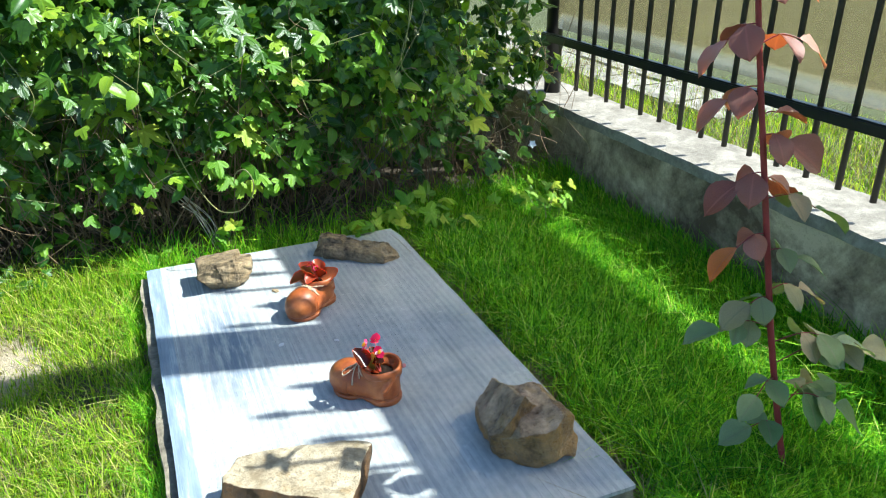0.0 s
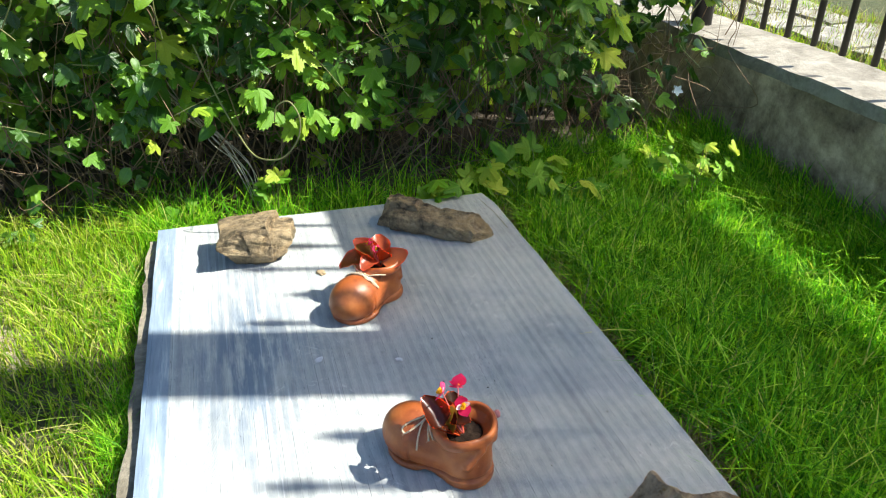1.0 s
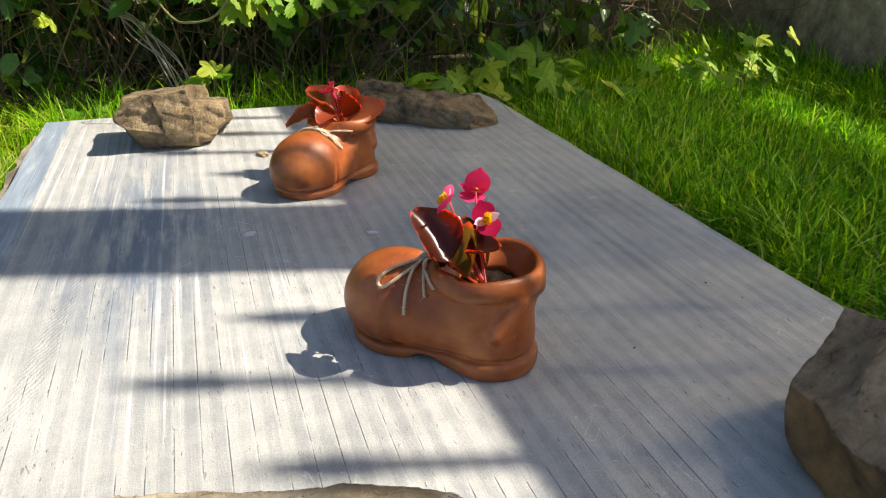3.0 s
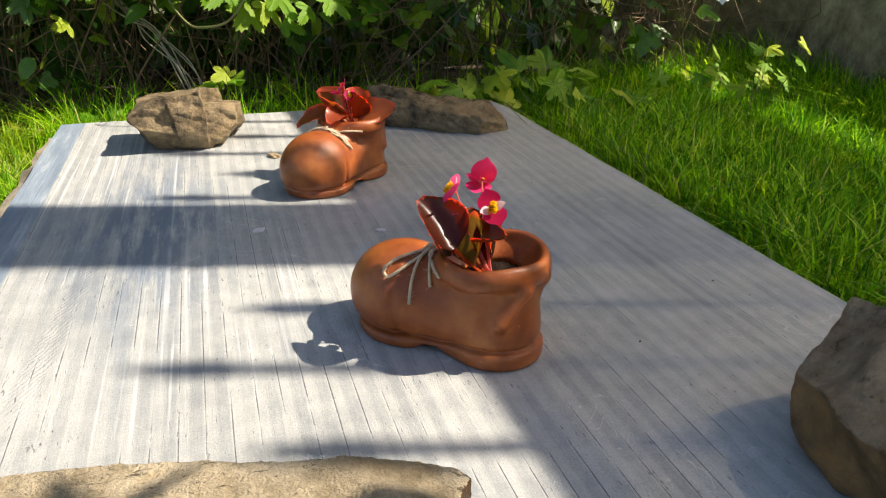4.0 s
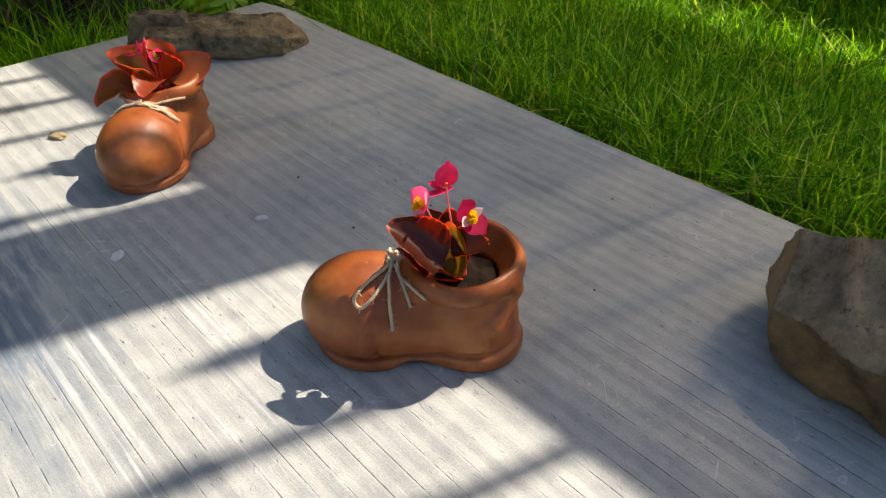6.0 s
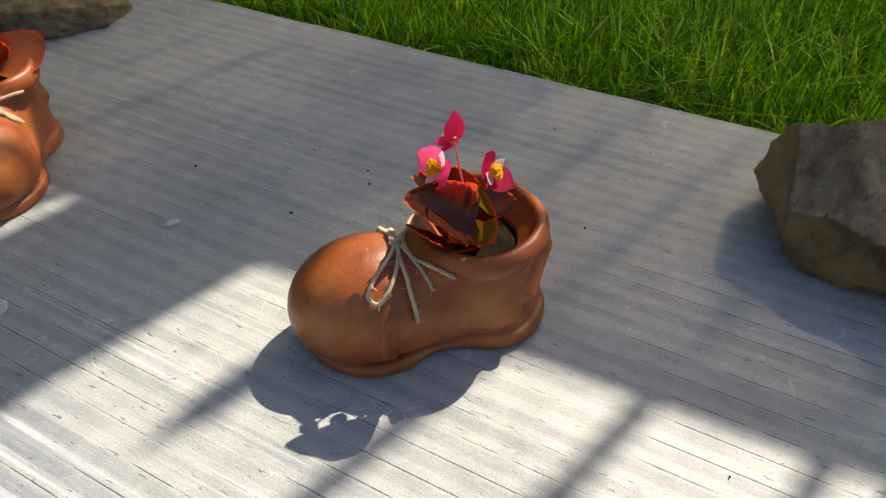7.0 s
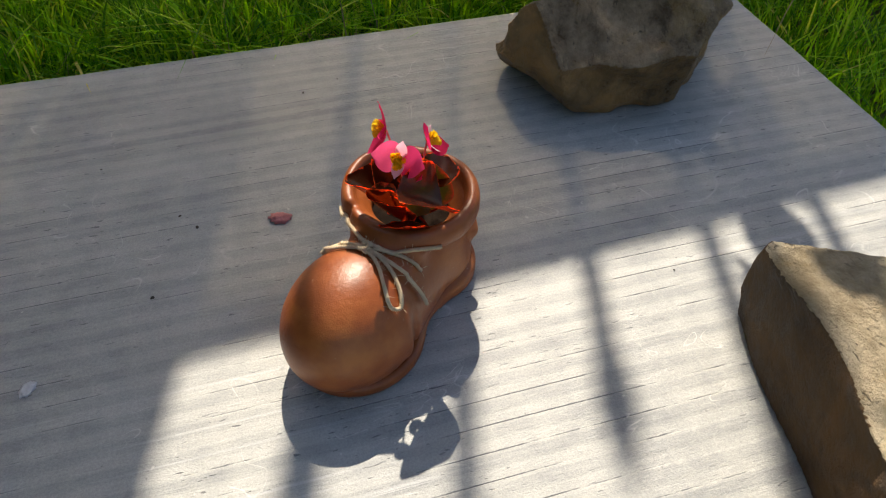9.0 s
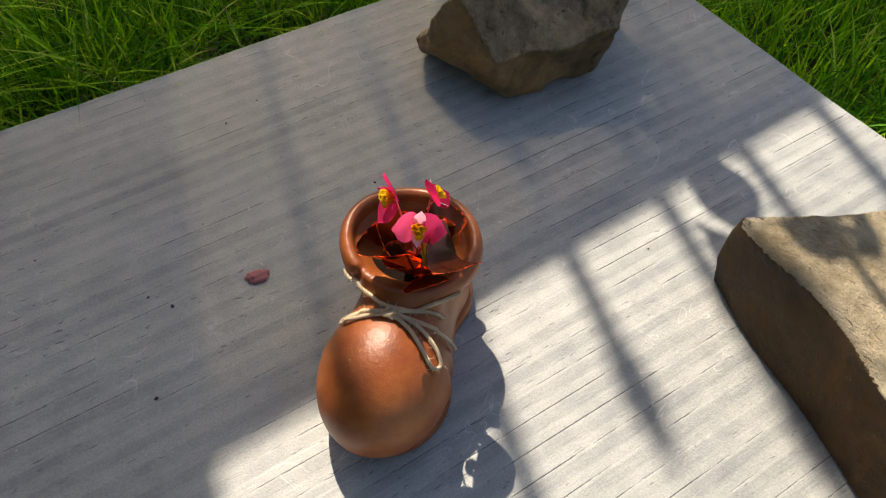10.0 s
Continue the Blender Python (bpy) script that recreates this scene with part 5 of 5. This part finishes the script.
def rose_leaf(z, angle, length, pairs, size, rise, pool):
    """A compound leaf: a stalk from the stem with pairs of leaflets and one at its end."""
    p = stem_at(z)
    out = Vector((math.cos(radians(angle)), math.sin(radians(angle)), 0))
    end = p + out * length + Vector((0, 0, rise * length))
    mid = p.lerp(end, 0.5) + Vector((0, 0, 0.18 * length))
    tube("stalk", [p, mid, end], 0.0016, ROSE_STEM, rose, 5, 0.7, 5)
    line = smooth_path([p, mid, end], 8)
    spots = [(end, out, 1.15)]
    for k in range(pairs):
        at = line[int(len(line) * (0.45 + 0.4 * k / max(1, pairs)))]
        for side in (-1, 1):
            spots.append((at, (out * 0.45 + Vector((-out.y, out.x, 0)) * side).normalized(), 0.9 - 0.05 * k))
    for at, tip, k in spots:
        droop = rise * 0.8 - r.uniform(0.0, 0.45)
        tip = (tip + Vector((0, 0, droop))).normalized()
        n = Vector((r.gauss(-0.1, 0.3), r.gauss(-0.25, 0.3), 1))
        n = (n - tip * n.dot(tip)).normalized()
        turn = Matrix((tip.cross(n), tip, n)).transposed().to_4x4()
        ob = new("leaf", r.choice(pool))
        ob.parent = rose
        ob.matrix_basis = Matrix.Translation(at) @ turn @ pose(0, 0, 0, 0, r.uniform(-25, 25), 0) @ Matrix.Scale(size * k * r.uniform(0.85, 1.12), 4)


for z, angle, length, pairs, size, rise, pool in (
        (1.30, 150, 0.05, 1, 0.070, -0.3, red_meshes), (1.22, -30, 0.05, 1, 0.065, -0.2, red_meshes), (1.14, 165, 0.06, 1, 0.075, -0.5, red_meshes),
        (1.10, -20, 0.08, 1, 0.075, 0.1, red_meshes), (1.02, 150, 0.06, 1, 0.075, -0.5, red_meshes), (0.96, -25, 0.03, 0, 0.06, 0.2, red_meshes),
        (0.92, -30, 0.05, 1, 0.085, -0.3, red_meshes), (0.84, 160, 0.05, 1, 0.075, -0.5, red_meshes), (0.82, 20, 0.05, 1, 0.070, -0.3, red_meshes),
        (0.78, -25, 0.11, 1, 0.080, -0.2, green_meshes), (0.70, 170, 0.07, 1, 0.075, -0.4, red_meshes), (0.66, -40, 0.06, 1, 0.070, -0.2, green_meshes),
        (0.56, -10, 0.08, 1, 0.075, -0.1, green_meshes), (0.54, 170, 0.05, 1, 0.070, -0.2, green_meshes), (0.46, 160, 0.12, 2, 0.075, 0.0, green_meshes),
        (0.42, -25, 0.15, 2, 0.085, 0.0, green_meshes), (0.36, -15, 0.22, 2, 0.090, 0.05, green_meshes), (0.32, 200, 0.09, 1, 0.075, -0.1, green_meshes),
        (0.26, -30, 0.14, 2, 0.090, -0.1, green_meshes), (0.22, 10, 0.20, 2, 0.090, 0.0, green_meshes), (0.18, 170, 0.08, 1, 0.075, 0.1, green_meshes)):
    rose_leaf(z, angle, length, pairs, size, rise, pool)

# ---- small litter on the sheet ----


def litter(name, at, label, colour, size, flat, category, seed):
    bm = bmesh.new()
    bmesh.ops.create_icosphere(bm, subdivisions=3, radius=1)
    for v in bm.verts:
        d = v.co.copy()
        k = 1 + 0.45 * noise.noise(d * 2.2 + Vector((seed, 0, 0))) + 0.2 * noise.noise(d * 6)
        v.co = Vector((d.x * size * k, d.y * size * k * 0.7, max(-0.2, d.z) * size * flat * k))
    low = min(v.co.z for v in bm.verts)
    for v in bm.verts:
        v.co.z -= low
    ob = part(name, bm, colour, None, "", True)
    ob.matrix_basis = pose(at[0], at[1], ZT + 0.0008, 0, 0, seed * 77 % 360)
    return tagged(ob, label, category)


DRY_PETAL = plain("withered_petal", (0.52, 0.19, 0.19), 0.7, 0.5, 300, 0.6)
SPLASH = plain("pale_splash", (0.55, 0.57, 0.60), 0.5, 0.2, 200, 0.3)
DARK = plain("dark_crumb", (0.05, 0.04, 0.03), 0.9, 0.5, 200, 0.6)
litter("fallen_petal", (0.172, 0.266), "withered pink petal on the sheet", DRY_PETAL, 0.0105, 0.35, "petal", 1.0)
litter("dry_leaf", (-0.082, 0.900), "small withered leaf beside the far boot", plain("withered_leaf", (0.30, 0.22, 0.12), 0.8, 0.4, 200, 0.6), 0.014, 0.35, "leaf", 4.0)
litter("splash", (0.028, 0.489), "pale dried splash on the sheet", SPLASH, 0.008, 0.12, "stain", 2.0)
litter("splash", (-0.139, 0.537), "pale dried splash on the sheet", SPLASH, 0.011, 0.10, "stain", 3.0)
for k, p in enumerate(((0.001, -0.082), (0.203, 0.362), (0.182, 0.346), (0.402, 0.165), (0.384, 0.210), (0.118, 0.542), (0.30, 0.44), (0.22, 0.11), (0.10, 0.39))):
    litter("crumb", p, "dark crumb of soil on the sheet", DARK, 0.0010 + 0.0005 * (k % 3), 0.6, "crumb", 5.0 + k)

# ---- grass ----


def grass(name, count, area, height, keep, material, label, seed, width=0.0034, lean=0.75, level=0.0):
    """Bent blades joined into one mesh; keep gives the chance and the height's factor at a place."""
    g = np.random.default_rng(seed)
    x = g.uniform(area[0], area[1], count)
    y = g.uniform(area[2], area[3], count)
    chance_here, factor = keep(x, y)
    ok = g.random(count) < chance_here
    x, y, factor = x[ok], y[ok], factor[ok]
    n = len(x)
    h = height * factor * np.clip(g.lognormal(0, 0.34, n), 0.3, 1.9)
    a = g.uniform(0, 2 * np.pi, n)
    bend = np.abs(g.normal(0, lean, n)) * h
    clump = 0.35 * np.sin(x * 23 + 3 * np.sin(y * 17)) + 0.35 * np.sin(y * 19 + 2 * np.sin(x * 21))
    dx, dy = np.cos(a) + clump, np.sin(a) + clump * 0.5
    w = width * g.uniform(0.6, 1.3, n)
    px, py = -np.sin(a) * w / 2, np.cos(a) * w / 2
    z = np.full(n, level)
    rows = []
    for u, k in ((0.0, 1.0), (0.4, 0.9), (0.75, 0.65)):
        cx, cy, cz = x + dx * bend * u * u, y + dy * bend * u * u, z + h * u * (1 - 0.18 * u)
        rows += [np.stack((cx - px * k, cy - py * k, cz), 1), np.stack((cx + px * k, cy + py * k, cz), 1)]
    rows.append(np.stack((x + dx * bend, y + dy * bend, z + h * 0.84), 1))
    verts = np.stack(rows, 1).reshape(-1, 3)
    tri = np.array([(0, 1, 3), (0, 3, 2), (2, 3, 5), (2, 5, 4), (4, 5, 6)])
    faces = (np.arange(n)[:, None, None] * 7 + tri[None]).reshape(-1, 3)
    ob = link(name, mesh(name, verts, faces), material, None, "", True)
    return tagged(ob, label, "grass", kind="stuff")


def off_slab(x, y, margin):
    return ~((np.abs(x + 0.022) < 0.535 + margin) & (y > -0.44 - margin) & (y < 1.275 + margin))


def lawn_right(x, y):
    tall = 1 + 0.9 * np.clip((x - 1.25) / 0.3, 0, 1) + 0.5 * np.clip((y - 1.3) / 0.3, 0, 1)
    near = np.clip((x - 0.545 - 0.02 * np.sin(y * 17)) / 0.10, 0, 1)
    p = off_slab(x, y, -0.004) * (0.05 + 0.95 * near)
    p = p * (1 - 0.8 * np.exp(-(((x - 1.09) / 0.07) ** 2 + ((y - 1.10) / 0.06) ** 2)))
    p = p * np.clip((1.62 - y) / 0.12, 0.04, 1)
    return p, tall * (0.55 + 0.45 * near)


def lawn_left(x, y):
    bare = np.exp(-(((x + 1.04) / 0.21) ** 2 + ((y - 0.93) / 0.20) ** 2) ** 2)
    tall = 1 + 1.2 * np.clip((y - 1.25) / 0.3, 0, 1)
    thin = 0.65 + 0.35 * np.sin(x * 9 + 2) * np.sin(y * 7)
    return off_slab(x, y, -0.004) * (1 - 0.97 * bare) * np.clip(thin, 0.3, 1) * np.clip((1.60 - y) / 0.12, 0.03, 1), tall * (1 - 0.4 * bare)


grass("lawn_grass", 150000, (0.50, 1.56, -0.9, 1.75), 0.070, lawn_right, GRASS, "lush green lawn grass beside the grey sheet", 1, 0.0042)
grass("lawn_grass", 52000, (-1.5, -0.50, -0.2, 1.95), 0.044, lawn_left, GRASS_SUNNY, "short sunny lawn grass with worn patches", 2)
grass("lawn_grass", 14000, (-0.56, 0.56, 1.255, 1.95), 0.078, lambda x, y: (off_slab(x, y, -0.008) * np.clip((1.56 - y) / 0.14, 0.02, 1) * (0.35 + 0.65 * (np.sin(x * 11 + 1) + np.sin(x * 27) > 0)), 1 + 0.7 * np.clip((y - 1.35) / 0.2, 0, 1)), GRASS, "tall grass between the sheet and the hedge", 3)
grass("lawn_grass", 15000, (-2.2, 2.0, -3.2, -0.43), 0.06, lambda x, y: (off_slab(x, y, -0.008) * (x < 1.54), np.ones_like(x)), GRASS, "lawn grass in front of the sheet", 4, 0.004)
grass("dry_grass", 9000, (-1.5, 1.5, -0.5, 1.8), 0.035, lambda x, y: (off_slab(x, y, -0.004) * np.clip(1.2 - 6 * np.abs(np.abs(x) - 0.55), 0.25, 1), np.ones_like(x)), DRY, "dry straw-coloured grass at the lawn's edges", 5, 0.0020, 1.4)
grass("meadow_grass", 30000, (1.90, 3.48, -1.5, 5.0), 0.06, lambda x, y: (np.where((x > 2.72) & (x < 3.25) & (y > 1.7), 0.3, 1.0), np.ones_like(x)), GRASS_SUNNY, "sunny rough grass beyond the fence", 6, 0.004, 0.6, 0.14)
grass("dry_grass", 16000, (1.90, 3.48, 0.0, 5.0), 0.07, lambda x, y: (0.35 + 0.65 * (np.sin(x * 6) * np.sin(y * 5 + 1) > 0), np.ones_like(x)), DRY, "straw-coloured dry grass beyond the fence", 10, 0.004, 0.8, 0.14)
grass("dry_grass", 2600, (1.0, 1.20, 1.02, 1.18), 0.045, lambda x, y: (np.exp(-(((x - 1.09) / 0.06) ** 2 + ((y - 1.10) / 0.05) ** 2)), np.ones_like(x)), DRY, "pale dry tuft of grass in the lawn", 7, 0.0022, 1.6)
grass("dry_grass", 12000, (0.510, 0.64, -0.45, 1.28), 0.036, lambda x, y: (np.clip(1.3 - (x - 0.505) * 10, 0, 1) * (0.5 + 0.5 * np.sin(y * 11)), np.ones_like(x)), DRY, "dry straw along the edge of the sheet", 8, 0.0020, 1.8)
grass("lawn_grass", 5000, (-0.60, -0.515, -0.3, 1.28), 0.055, lambda x, y: (0.25 + 0.75 * (np.sin(y * 13 + 1) > 0.1), np.ones_like(x)), GRASS, "grass leaning over the edge of the concrete base", 9, 0.0024, 0.8)
grass("lawn_grass", 26000, (-0.2, 1.5, -1.5, -0.43), 0.060, lambda x, y: (off_slab(x, y, -0.008) * np.clip((y + 1.6) / 0.6, 0.15, 1), np.ones_like(x)), GRASS, "lawn grass at the foot of the sheet", 11)
grass("dry_grass", 90, (0.515, 0.68, -0.7, 1.2), 0.11, lambda x, y: (np.ones_like(x), np.ones_like(x)), DRY, "long pale dry stems leaning over the lawn", 12, 0.0022, 1.3)
grass("dry_grass", 7000, (-1.5, -0.53, -0.2, 1.2), 0.034, lambda x, y: (0.3 + 0.7 * (np.sin(x * 7 + 1) * np.sin(y * 6) > -0.1), np.ones_like(x)), DRY, "yellowed dry blades in the sunny lawn", 13, 0.0028, 1.2)
